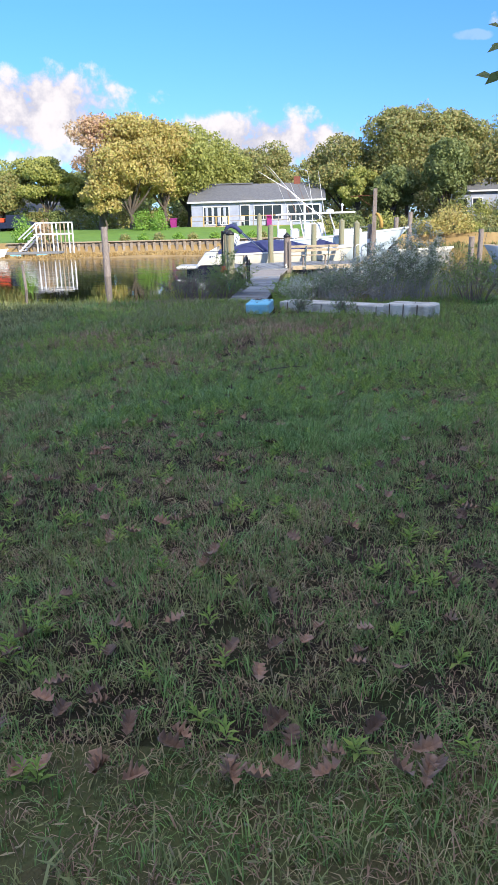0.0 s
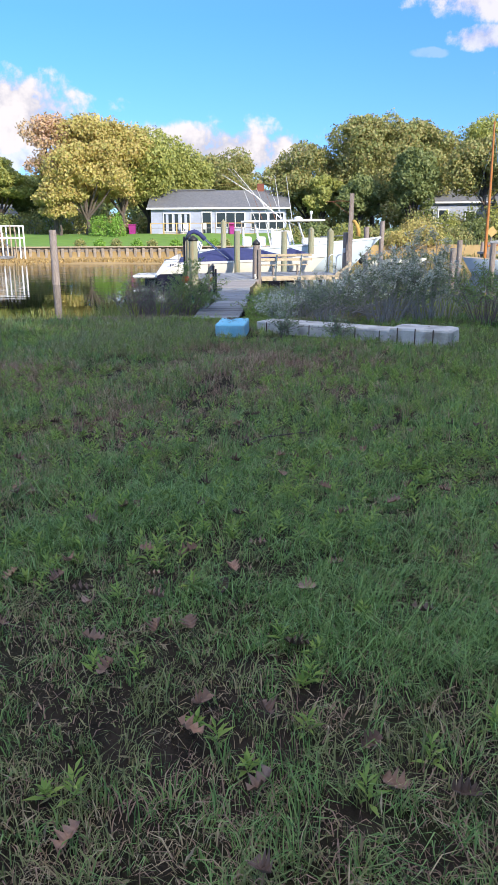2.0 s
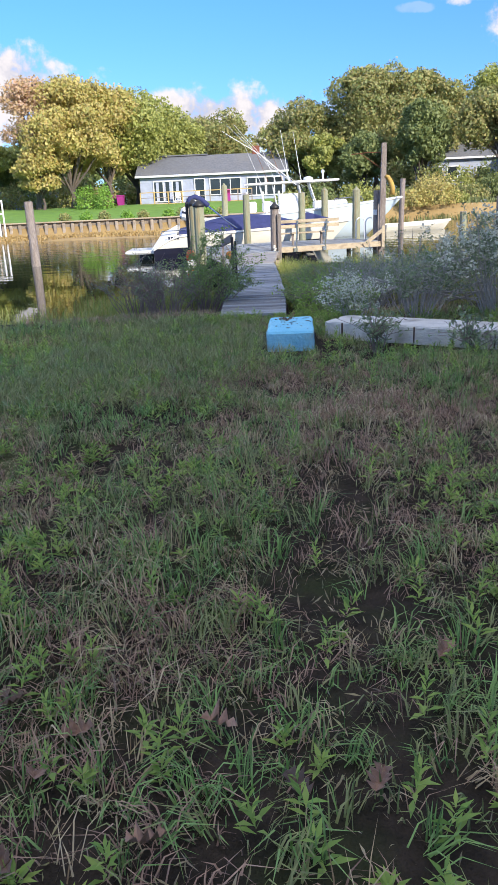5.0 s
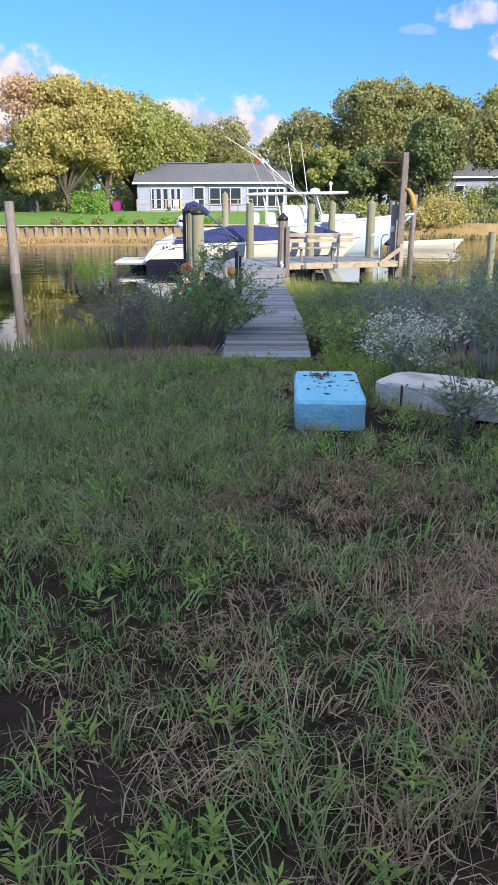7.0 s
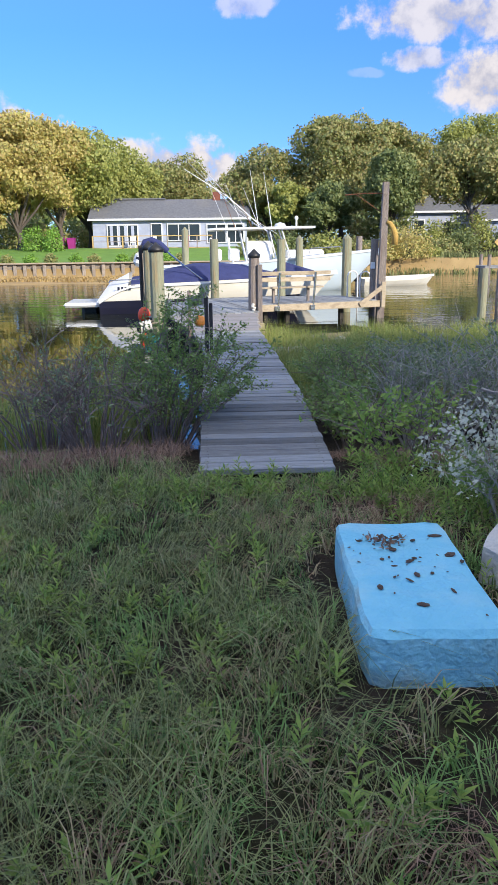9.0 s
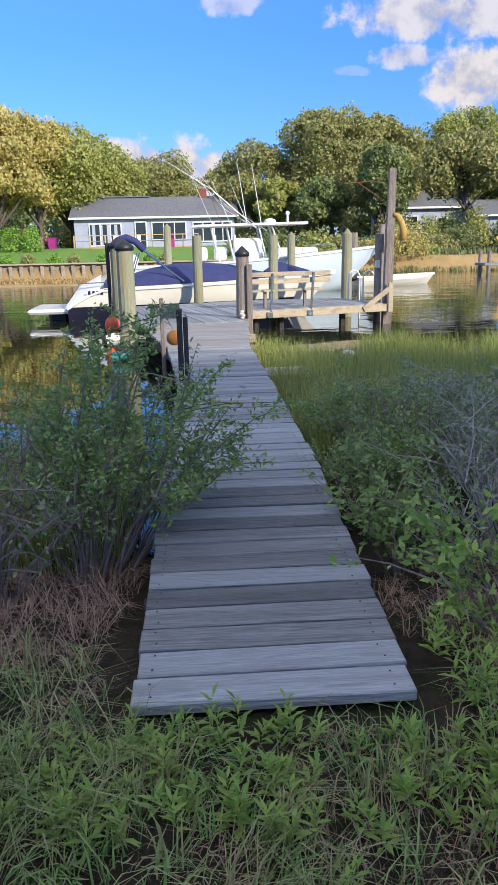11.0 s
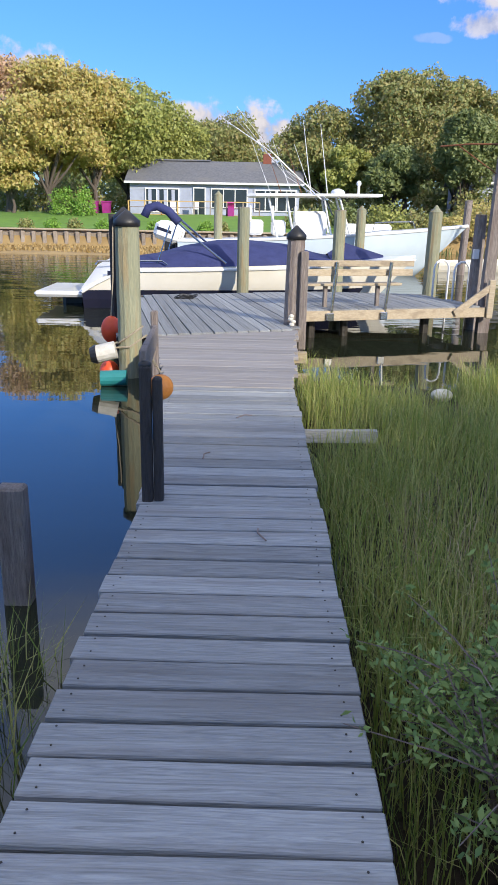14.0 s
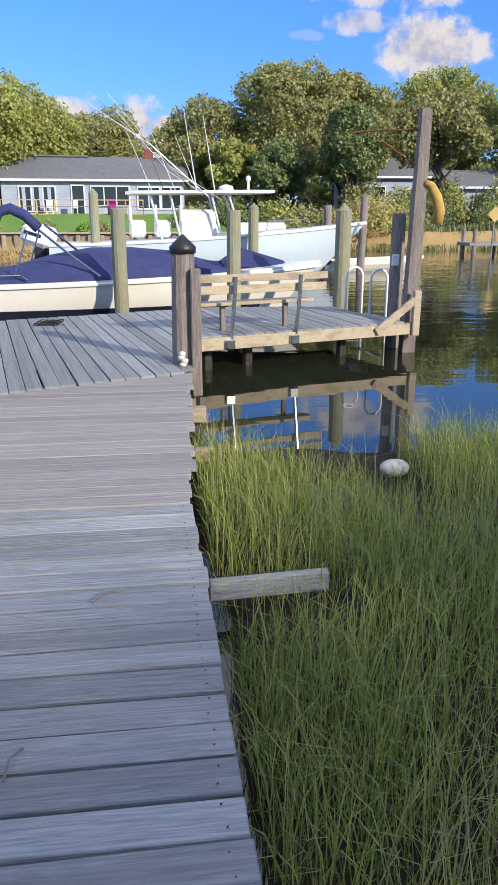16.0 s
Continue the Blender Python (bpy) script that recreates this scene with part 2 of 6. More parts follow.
FOAM_WHITE = mat("grey_white_foam", (0.675, 0.648, 0.581), (0.499, 0.479, 0.432), 4, 0.9, 0.8, 35, stain=(0.203, 0.176, 0.135), stain_scale=3.5, stain_amount=0.6)
DEBRIS = mat("leaf_litter", (0.126, 0.081, 0.054), (0.054, 0.036, 0.027), 30, 0.9, 0.6)
BARK = mat("bark", (0.156, 0.126, 0.102), (0.072, 0.0576, 0.048), 9, 0.95, 0.9, 30, stretch=(3, 3, 0.7))
TWIG = mat("grey_twig", (0.46, 0.43, 0.40), (0.26, 0.235, 0.21), 12, 0.9, 0.4)
DARKTWIG = mat("brown_twig", (0.29, 0.225, 0.20), (0.16, 0.12, 0.105), 12, 0.9, 0.4)
FRESH = mat("fresh_blade", (0.13, 0.27, 0.07), (0.10, 0.20, 0.06), 1.1, 0.5, 0.0, sheer=0.28, mix=0.75, island=[(0.04, 0.10, 0.028), (0.16, 0.31, 0.08), (0.36, 0.52, 0.18)], spec=0.22)
DULL = mat("dull_blade", (0.22, 0.26, 0.09), (0.15, 0.19, 0.07), 1.1, 0.55, 0.0, sheer=0.28, mix=0.75, island=[(0.06, 0.10, 0.035), (0.21, 0.265, 0.095), (0.40, 0.41, 0.19)], spec=0.22)
STRAW = mat("straw_blade", (0.40, 0.31, 0.18), (0.28, 0.21, 0.11), 1.3, 0.7, 0.0, sheer=0.25, mix=0.75, island=[(0.17, 0.11, 0.06), (0.38, 0.29, 0.16), (0.62, 0.52, 0.34)], spec=0.22)
DEADSTEM = mat("brown_stem", (0.30, 0.19, 0.14), (0.20, 0.125, 0.10), 1.3, 0.8, 0.0, sheer=0.2, mix=0.75, island=[(0.11, 0.065, 0.055), (0.30, 0.185, 0.135), (0.50, 0.35, 0.25)], spec=0.22)
MARSH = mat("marsh_blade", (0.26, 0.36, 0.07), (0.16, 0.26, 0.05), 0.9, 0.42, 0.0, sheer=0.3, mix=0.65,
            island=[(0.09, 0.17, 0.035), (0.24, 0.34, 0.07), (0.44, 0.45, 0.12), (0.56, 0.47, 0.22)], spec=0.22)
TAN = mat("dry_marsh_blade", (0.459, 0.324, 0.121), (0.351, 0.23, 0.0945), 0.4, 0.7, 0.0, sheer=0.2, island=[(0.405, 0.27, 0.108), (0.54, 0.405, 0.162)])
WEED = mat("weed_leaf", (0.27, 0.43, 0.10), (0.19, 0.32, 0.08), 3, 0.5, 0.0, sheer=0.35, mix=0.6, island=[(0.12, 0.24, 0.05), (0.28, 0.44, 0.10), (0.46, 0.55, 0.14)], spec=0.25)
OAKLEAF = mat("fallen_leaf", (0.168, 0.084, 0.056), (0.28, 0.168, 0.112), 8, 0.75, 0.2, island=[(0.14, 0.063, 0.042), (0.308, 0.168, 0.112), (0.42, 0.28, 0.182), (0.098, 0.056, 0.049)])
SHRUB = mat("shrub_leaf", (0.208, 0.324, 0.106), (0.139, 0.223, 0.085), 3, 0.45, 0.0, sheer=0.3, island=[(0.139, 0.223, 0.0744), (0.278, 0.385, 0.128), (0.44, 0.528, 0.149)], spec=0.22)
GREYSHRUB = mat("grey_green_leaf", (0.27, 0.33, 0.18), (0.18, 0.24, 0.13), 3, 0.5, 0.0, sheer=0.25, island=[(0.108, 0.162, 0.081), (0.252, 0.306, 0.162), (0.36, 0.396, 0.234)], spec=0.22)
BLOOM = mat("white_bloom", (0.70, 0.70, 0.58), (0.56, 0.56, 0.44), 8, 0.8, 0.0, sheer=0.3, island=[(0.5, 0.52, 0.38), (0.75, 0.75, 0.66)])


def crown_mat(name, cols):
    return mat(name, cols[0], cols[1], 0.35, 0.6, 0.0, sheer=0.3, mix=0.65, island=cols)


CROWNS = {
    "oak": crown_mat("oak_leaf", [(0.14, 0.19, 0.06), (0.29, 0.34, 0.11), (0.42, 0.41, 0.15), (0.46, 0.33, 0.14)]),
    "green": crown_mat("green_leaf", [(0.17, 0.22, 0.055), (0.36, 0.40, 0.10), (0.52, 0.49, 0.15)]),
    "gold": crown_mat("golden_leaf", [(0.30, 0.32, 0.09), (0.56, 0.51, 0.15), (0.64, 0.53, 0.19), (0.58, 0.38, 0.17)]),
    "rust": crown_mat("russet_leaf", [(0.44, 0.33, 0.16), (0.62, 0.46, 0.22), (0.62, 0.42, 0.28), (0.56, 0.34, 0.31)]),
    "pine": crown_mat("needle_clump", [(0.09, 0.14, 0.045), (0.20, 0.26, 0.085), (0.33, 0.35, 0.13)]),
    "bush": crown_mat("bright_bush_leaf", [(0.20, 0.40, 0.05), (0.34, 0.52, 0.10), (0.16, 0.30, 0.05)]),
}

# ---------- builders ----------


def finish(name, bm, material, smooth=False):
    me = bpy.data.meshes.new(name)
    bmesh.ops.recalc_face_normals(bm, faces=bm.faces[:])
    bm.to_mesh(me)
    bm.free()
    me.materials.append(material)
    if smooth:
        me.shade_smooth()
    return me


def thing(name, label, category, at=(0, 0, 0), rz=0.0, group="", kind=""):
    ob = new(name)
    ob.matrix_basis = pose(*at, 0, 0, rz)
    return tagged(ob, label, category, group, kind)


def part(name, bm, material, parent, label="", smooth=False):
    me = bm if isinstance(bm, bpy.types.Mesh) else finish(name, bm, material, smooth)
    ob = new(name, me)
    ob.parent = parent
    return tagged(ob, label)


def box(bm, c, s, rz=0.0, bev=0.0, tilt=None):
    r = bmesh.ops.create_cube(bm, size=1)
    m = Matrix.Translation(c) @ (tilt or Matrix.Rotation(radians(rz), 4, "Z")) @ Matrix.Diagonal((*s, 1))
    bmesh.ops.transform(bm, matrix=m, verts=r["verts"])
    if bev:
        es = list({e for v in r["verts"] for e in v.link_edges})
        bmesh.ops.bevel(bm, geom=es, offset=bev, segments=1, affect="EDGES", profile=0.5)
    return bm


def tube(bm, pts, r, seg=8, taper=None, cap=True):
    pts = [Vector(p) for p in pts]
    rings = []
    for i, p in enumerate(pts):
        d = (pts[min(i + 1, len(pts) - 1)] - pts[max(i - 1, 0)]).normalized()
        a = d.cross(Vector((0.13, 0.31, 0.94))).normalized()
        b = d.cross(a)
        rr = r if taper is None else r + (taper - r) * i / (len(pts) - 1)
        rings.append([bm.verts.new(p + (a * math.cos(k * math.tau / seg) + b * math.sin(k * math.tau / seg)) * rr) for k in range(seg)])
    for u, v in zip(rings, rings[1:]):
        for k in range(seg):
            bm.faces.new((u[k], u[(k + 1) % seg], v[(k + 1) % seg], v[k]))
    if cap:
        bm.faces.new(rings[0])
        bm.faces.new(rings[-1][::-1])
    return bm


def loft(bm, rings, closed=True, caps=True):
    vs = [[bm.verts.new(p) for p in ring] for ring in rings]
    n = len(vs[0])
    for u, v in zip(vs, vs[1:]):
        for k in range(n if closed else n - 1):
            bm.faces.new((u[k], u[(k + 1) % n], v[(k + 1) % n], v[k]))
    if caps:
        bm.faces.new(vs[0])
        bm.faces.new(vs[-1][::-1])
    return bm


def lathe(bm, profile, seg=14, at=(0, 0, 0)):
    return loft(bm, [[(at[0] + r * math.cos(k * math.tau / seg), at[1] + r * math.sin(k * math.tau / seg), at[2] + z) for k in range(seg)] for r, z in profile])


def ball(bm, c, r, sx=1.0, sy=1.0, sz=1.0, sub=2):
    q = bmesh.ops.create_icosphere(bm, subdivisions=sub, radius=r)
    bmesh.ops.transform(bm, matrix=Matrix.Translation(c) @ Matrix.Diagonal((sx, sy, sz, 1)), verts=q["verts"])
    return bm


def raw_mesh(name, verts, faces_flat, per, material):
    """A mesh out of arrays: all faces have the same number of corners."""
    me = bpy.data.meshes.new(name)
    nf = len(faces_flat) // per
    me.vertices.add(len(verts))
    me.vertices.foreach_set("co", np.ascontiguousarray(verts, dtype=np.float32).ravel())
    me.loops.add(len(faces_flat))
    me.loops.foreach_set("vertex_index", np.ascontiguousarray(faces_flat, dtype=np.int32))
    me.polygons.add(nf)
    me.polygons.foreach_set("loop_start", np.arange(nf, dtype=np.int32) * per)
    me.update(calc_edges=True)
    me.validate()
    me.materials.append(material)
    return me


def unit(a):
    return a / np.maximum(np.linalg.norm(a, axis=-1, keepdims=True), 1e-6)


def leaves(name, pos, size, material, slim=0.45, up=0.0, face=None, plain=False):
    """Diamond leaves at the places given, turned at random (or partly towards face)."""
    n = len(pos)
    a = rng.normal(size=(n, 3))
    a[:, 2] = a[:, 2] * (1 - abs(up)) + up
    a = unit(a)
    b = rng.normal(size=(n, 3))
    if face is not None:
        b = np.cross(face + 0.7 * b, a)
    b = unit(np.cross(a, b) if face is None else b)
    s = (size * rng.uniform(0.6, 1.3, n))[:, None]
    nn = np.cross(a, b)
    if plain:
        v = np.stack([pos - a * s * 0.4, pos + a * s * 0.5 + b * s * slim * 0.6, pos + a * s * 0.4 - b * s * slim * 0.6], 1)
        return raw_mesh(name, v.reshape(-1, 3), np.arange(3 * n), 3, material)
    v = np.stack([pos, pos + a * s * 0.5 + b * s * slim * 0.5 + nn * s * 0.08, pos + a * s, pos + a * s * 0.5 - b * s * slim * 0.5 + nn * s * 0.08], 1)
    return raw_mesh(name, v.reshape(-1, 3), np.arange(4 * n), 4, material)


def blades(name, base, height, width, lean, material, way=None):
    """Bent grass blades; arrays of foot, height, width and lean."""
    n = len(base)
    az = rng.uniform(0, math.tau, n) if way is None else way
    d = np.stack([np.cos(az), np.sin(az), np.zeros(n)], 1)
    w = np.stack([-np.sin(az + rng.normal(0, .6, n)), np.cos(az), np.zeros(n)], 1) * width[:, None] * 0.5
    z = np.array([0, 0, 1.0])
    mid = base + z * (height * 0.6)[:, None] + d * (height * lean * 0.35)[:, None]
    tip = base + z * (height * np.clip(1.05 - lean * 0.45, 0.15, 1))[:, None] + d * (height * lean)[:, None]
    v = np.stack([base - w, base + w, mid - w * 0.8, mid + w * 0.8, tip], 1).reshape(-1, 3)
    f = (np.arange(n) * 5)[:, None] + np.array([0, 1, 3, 0, 3, 2, 2, 3, 4])[None]
    return raw_mesh(name, v, f.ravel(), 3, material)


def smooth01(a, b, x):
    t = np.clip((x - a) / (b - a), 0, 1)
    return t * t * (3 - 2 * t)


# ---------- ground and water ----------


def height(x, y):
    """The ground's height: lawn, bank, marsh beside the dock, creek bed, far shore."""
    x, y = np.asarray(x, float), np.asarray(y, float)
    bump = 0.025 * np.sin(x * 1.7 + 0.6 * y) * np.cos(y * 1.3) + 0.015 * np.sin(3.1 * x - 2.3 * y)
    lawn = 0.06 - 0.05 * smooth01(6, 11, y) + bump
    left = lawn + (-0.62 - lawn) * smooth01(15.9, 18.9, y + 0.08 * np.clip(-x - 2, -2, 6)) - 0.7 * smooth01(19, 24, y)
    right = lawn + (-0.33 + bump * 0.6 - lawn) * smooth01(15.6, 17.6, y) - 1.0 * smooth01(25.2, 28.5, y + 0.12 * np.clip(x - 1, 0, 5) * 0)
    k = smooth01(-0.5, 0.6, x)
    h = left * (1 - k) + right * k
    shore = np.where(x > 9, 62 - 0.0 * x, 60.0)
    back = 9.0 * smooth01(3.5, 8, x)
    far = -1.2 + 0.93 * smooth01(50 + back, 53 + back, y) + 0.03 * np.sin(x)
    far = far + 0.95 * smooth01(shore - 0.2, shore, y) + 0.95 * smooth01(62, 78, y)
    return np.where(y > 40, far, h)


def sheet():
    xs = np.concatenate([[-900, -400, -200, -100, -60], np.arange(-40, -10, 1.5), np.arange(-10, 10.01, 0.3), np.arange(11.5, 45, 1.5), [60, 100, 200, 400, 900]])
    ys = np.concatenate([[-900, -300, -100, -50, -25, -12, -6, -3], np.arange(-1.5, 30, 0.3), np.arange(31, 50, 2), np.arange(50, 80, 0.5), [85, 95, 110, 140, 200, 400, 900, 1600]])
    X, Y = np.meshgrid(xs, ys)
    v = np.stack([X, Y, height(X, Y)], -1).reshape(-1, 3)
    nx, ny = len(xs), len(ys)
    i = (np.arange(ny - 1)[:, None] * nx + np.arange(nx - 1)[None]).ravel()
    f = np.stack([i, i + 1, i + 1 + nx, i + nx], 1)
    me = raw_mesh("ground", v, f.ravel(), 4, GROUND)
    me.materials.append(MUD)
    me.materials.append(FAR_LAWN)
    me.materials.append(TANEARTH)
    me.materials.append(FIELD)
    c = v[f].mean(1)
    idx = np.where((c[:, 1] > 59.9) & (c[:, 0] < 5), 2, np.where((c[:, 1] > 50) & (c[:, 1] < 62), 3, np.where((c[:, 1] > 17.0) & (c[:, 1] < 62) & ((c[:, 0] < 5.8) | (c[:, 1] > 25)), 1, np.where((np.abs(c[:, 0] - 0.7) < 1.9) & (c[:, 1] > 1.8) | (np.abs(c[:, 0]) < 4) & (c[:, 1] > 15.5) | (c[:, 1] > 62), 0, 4))))
    me.polygons.foreach_set("material_index", idx.astype(np.int32))
    me.shade_smooth()
    return tagged(new("ground", me), "rough grassy ground sloping into a muddy tidal creek", "ground", kind="structure")


sheet()

WATERMAT = mat("creek_water", (0.022, 0.026, 0.014), (0.016, 0.02, 0.012), 0.3, 0.02, 0.0)
wnod, wlin = WATERMAT.node_tree.nodes, WATERMAT.node_tree.links
wp = wnod["Principled BSDF"]
wp.inputs["IOR"].default_value = 1.4
wp.inputs["Specular IOR Level"].default_value = 1.0
wg = wnod.new("ShaderNodeNewGeometry")
wm = wnod.new("ShaderNodeMapping")
wm.inputs["Scale"].default_value = (0.35, 1.0, 1.0)
wlin.new(wg.outputs["Position"], wm.inputs["Vector"])
r1 = wnod.new("ShaderNodeTexNoise")
r1.inputs["Scale"].default_value, r1.inputs["Detail"].default_value = 1.6, 3
wlin.new(wm.outputs[0], r1.inputs["Vector"])
r2 = wnod.new("ShaderNodeTexNoise")     # where the breeze touches the creek
r2.inputs["Scale"].default_value = 0.06
wlin.new(wg.outputs["Position"], r2.inputs["Vector"])
r3 = wnod.new("ShaderNodeSeparateXYZ")
wlin.new(wg.outputs["Position"], r3.inputs[0])
r4 = wnod.new("ShaderNodeMapRange")
r4.inputs["From Min"].default_value, r4.inputs["From Max"].default_value = 26, 42
r4.inputs["To Min"].default_value, r4.inputs["To Max"].default_value = 0.05, 0.55
wlin.new(r3.outputs[1], r4.inputs["Value"])
r5 = wnod.new("ShaderNodeBump")
r5.inputs["Distance"].default_value = 0.05
wlin.new(r4.outputs[0], r5.inputs["Strength"])
wlin.new(r1.outputs["Fac"], r5.inputs["Height"])
wlin.new(r5.outputs[0], wp.inputs["Normal"])
bm = bmesh.new()
bmesh.ops.create_grid(bm, x_segments=1, y_segments=1, size=1)
bmesh.ops.transform(bm, matrix=pose(0, 40, WATER) @ Matrix.Diagonal((300, 26.5, 1, 1)), verts=bm.verts[:])
tagged(new("water", finish("water", bm, WATERMAT)), "calm dark creek water mirroring sky and trees", "water", kind="structure")

# ---------- dock ----------


def plank_mesh(name, length, width, thick, material):
    """A board, length along x, with worn edges and slightly uneven ends."""
    return finish(name, box(bmesh.new(), (0, 0, 0), (length, width, thick), bev=0.004), material)


walkway = thing("walkway", "narrow weathered grey board walkway over the marsh", "dock", (0, 0, 0))
W_Y0, W_Y1, PITCH = 15.68, 23.36, 0.145
meshes = [plank_mesh("plank", w, 0.137, 0.036, PLANK) for w in (0.955, 0.95, 0.96)]
damp = [plank_mesh("plank", w, 0.137, 0.036, DAMP) for w in (0.955, 0.95, 0.96)]
nails = bmesh.new()
y, i = W_Y0 + PITCH / 2, 0
while y < W_Y1:
    k = max(0, (y - 20.8) / 2.56)
    lx, rx = -0.425 - 0.2 * k, 0.475 - 0.02 * k - 0.085 * max(0, (18 - y) / 2.3)
    ob = new("plank", (damp if 16.0 < y < 17.5 and i % 5 else meshes)[i % 3])
    ob.parent = walkway
    for nx_ in (lx + 0.05, rx - 0.06):
        for ny_ in (-0.035, 0.035):
            lathe(nails, [(0.0036, 0.0), (0.003, 0.002)], 6, (nx_ + random.uniform(-.008, .008), y + ny_ + random.uniform(-.006, .006), DECK + 0.003))
    ob.matrix_basis = pose((lx + rx) / 2 + random.uniform(-0.008, 0.008), y, DECK - 0.018 + random.uniform(-0.004, 0.004), random.uniform(-.5, .5), random.uniform(-.2, .2), random.uniform(-.4, .4)) @ Matrix.Diagonal(((rx - lx) / 0.955, random.uniform(0.93, 0.985), 1, 1))
    y += PITCH
    i += 1
tagged(part("nail_heads", nails, DARKBROWN, walkway, "small dark nail heads"), kind="stuff")
for x in (-0.36, 0.36):
    part("stringer", box(bmesh.new(), (x, (W_Y0 + W_Y1) / 2 + 0.06, DECK - 0.125), (0.045, W_Y1 - W_Y0 - 0.06, 0.17), bev=0.004), DARKBROWN, walkway)
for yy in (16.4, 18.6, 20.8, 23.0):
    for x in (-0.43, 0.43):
        part("support_post", tube(bmesh.new(), [(x * 0.9, yy, -1.3), (x * 0.9, yy, DECK - 0.045)], 0.055, 8), DARKBROWN, walkway)

landing = thing("landing", "paler brown-grey board landing joining walkway and platform", "dock", (0, 0, 0))
y, i = 23.36 + 0.07, 0
bmeshes = [plank_mesh("plank", w, 0.1412, 0.036, BROWN) for w in (1.18, 1.20, 1.16)]
while y < 26.62:
    k = (y - 23.4) / 3.2
    ob = new("plank", bmeshes[i % 3])
    ob.parent = landing
    lx = -0.62 - 0.62 * k
    rx = 0.45 + 0.17 * k + random.uniform(-0.02, 0.02)
    if y > 25.95:                                # cut by the slanting edge of the platform
        lx = max(lx, -1.2 + (y - 26.0) * 2.9)
    if rx - lx > 0.15:
        ob.matrix_basis = pose((lx + rx) / 2, y, DECK - 0.010 + random.uniform(-.002, .002), 0, 0, random.uniform(-.5, .5)) @ Matrix.Diagonal(((rx - lx) / 1.18, 1, 1, 1))
    y += 0.1425
    i += 1
for x0, x1 in ((-0.55, -1.1), (0.40, 0.52)):
    b = bmesh.new()
    ang = math.degrees(math.atan2(3.0, x1 - x0)) - 90
    part("stringer", box(b, ((x0 + x1) / 2, 24.95, DECK - 0.13), (0.05, 3.05, 0.19), rz=ang, bev=0.004), DARKBROWN, landing)
part("end_block", box(bmesh.new(), (0.63, 25.9, DECK - 0.20), (0.16, 0.10, 0.13), bev=0.006), FASCIA, landing)
part("end_block", box(bmesh.new(), (0.62, 24.9, DECK - 0.24), (0.14, 0.08, 0.10), bev=0.006), FASCIA, landing)

platform = thing("dock_platform", "grey board dock platform with a finger along the boats", "dock", (0, 0, 0))
PZ = DECK + 0.03
OUT = [(-1.45, 25.75), (0.60, 26.62), (0.74, 28.60), (3.86, 29.66), (3.14, 31.55), (1.2, 31.68), (-1.95, 30.42)]


def span(poly, org, d):
    """Where a line leaves and enters a polygon."""
    hit = []
    for (x0, y0), (x1, y1) in zip(poly, poly[1:] + poly[:1]):
        ex, ey = x1 - x0, y1 - y0
        den = d[0] * ey - d[1] * ex
        if abs(den) > 1e-9:
            s = ((x0 - org[0]) * ey - (y0 - org[1]) * ex) / den
            q = ((x0 - org[0]) * d[1] - (y0 - org[1]) * d[0]) / den
            if 0 <= q < 1:
                hit.append(s)
    return sorted(hit)


pd = Vector((-0.215, 0.977))
pn = Vector((0.977, 0.215))
pm = plank_mesh("plank", 1.0, 0.137, 0.036, PLANK)
s = -3.0
while s < 5.2:
    org = Vector((0, 28.5)) + pn * s
    h = span(OUT, org, pd)
    for a, b in zip(h[::2], h[1::2]):
        if b - a > 0.12:
            c = org + pd * (a + b) / 2
            ob = new("plank", pm)
            ob.parent = platform
            ob.matrix_basis = pose(c.x, c.y, PZ - 0.018 + random.uniform(-.003, .003), random.uniform(-.4, .4), 0, math.degrees(math.atan2(pd.y, pd.x)) + random.uniform(-.2, .2)) @ Matrix.Diagonal((b - a - 0.012, 1, 1, 1))
    s += 0.146
for (x0, y0), (x1, y1), mt in ((OUT[2], OUT[3], FASCIA), (OUT[3], OUT[4], OLDPOST), (OUT[4], OUT[5], OLDPOST), (OUT[5], OUT[6], OLDPOST), (OUT[6], OUT[0], DARKPOST), (OUT[1], OUT[2], OLDPOST)):
    ln = math.hypot(x1 - x0, y1 - y0)
    nx, ny = (y1 - y0) / ln, -(x1 - x0) / ln
    off = 0.024
    part("fascia_board", box(bmesh.new(), ((x0 + x1) / 2 + nx * off, (y0 + y1) / 2 + ny * off, PZ - 0.095), (ln, 0.04, 0.155), rz=math.degrees(math.atan2(y1 - y0, x1 - x0)), bev=0.005), mt, platform)
for x, yy in ((0.95, 28.95), (1.5, 29.2), (2.9, 29.7), (-1.4, 26.5), (-1.6, 29.4), (0.2, 30.8), (0.7, 27.6)):
    part("support_post", tube(bmesh.new(), [(x, yy, -1.4), (x, yy, PZ - 0.05)], 0.07, 8), DARKBROWN, platform)
b = bmesh.new()
box(b, (3.60, 29.50, PZ + 0.10), (0.75, 0.04, 0.11), bev=0.005, tilt=Matrix.Rotation(radians(18.8), 4, "Z") @ Matrix.Rotation(radians(-33), 4, "Y"))
part("brace", b, FASCIA, platform, "diagonal pale timber brace")
part("corner_post", box(bmesh.new(), (3.93, 29.62, PZ + 0.12), (0.10, 0.10, 0.62), bev=0.008), FASCIA, platform)


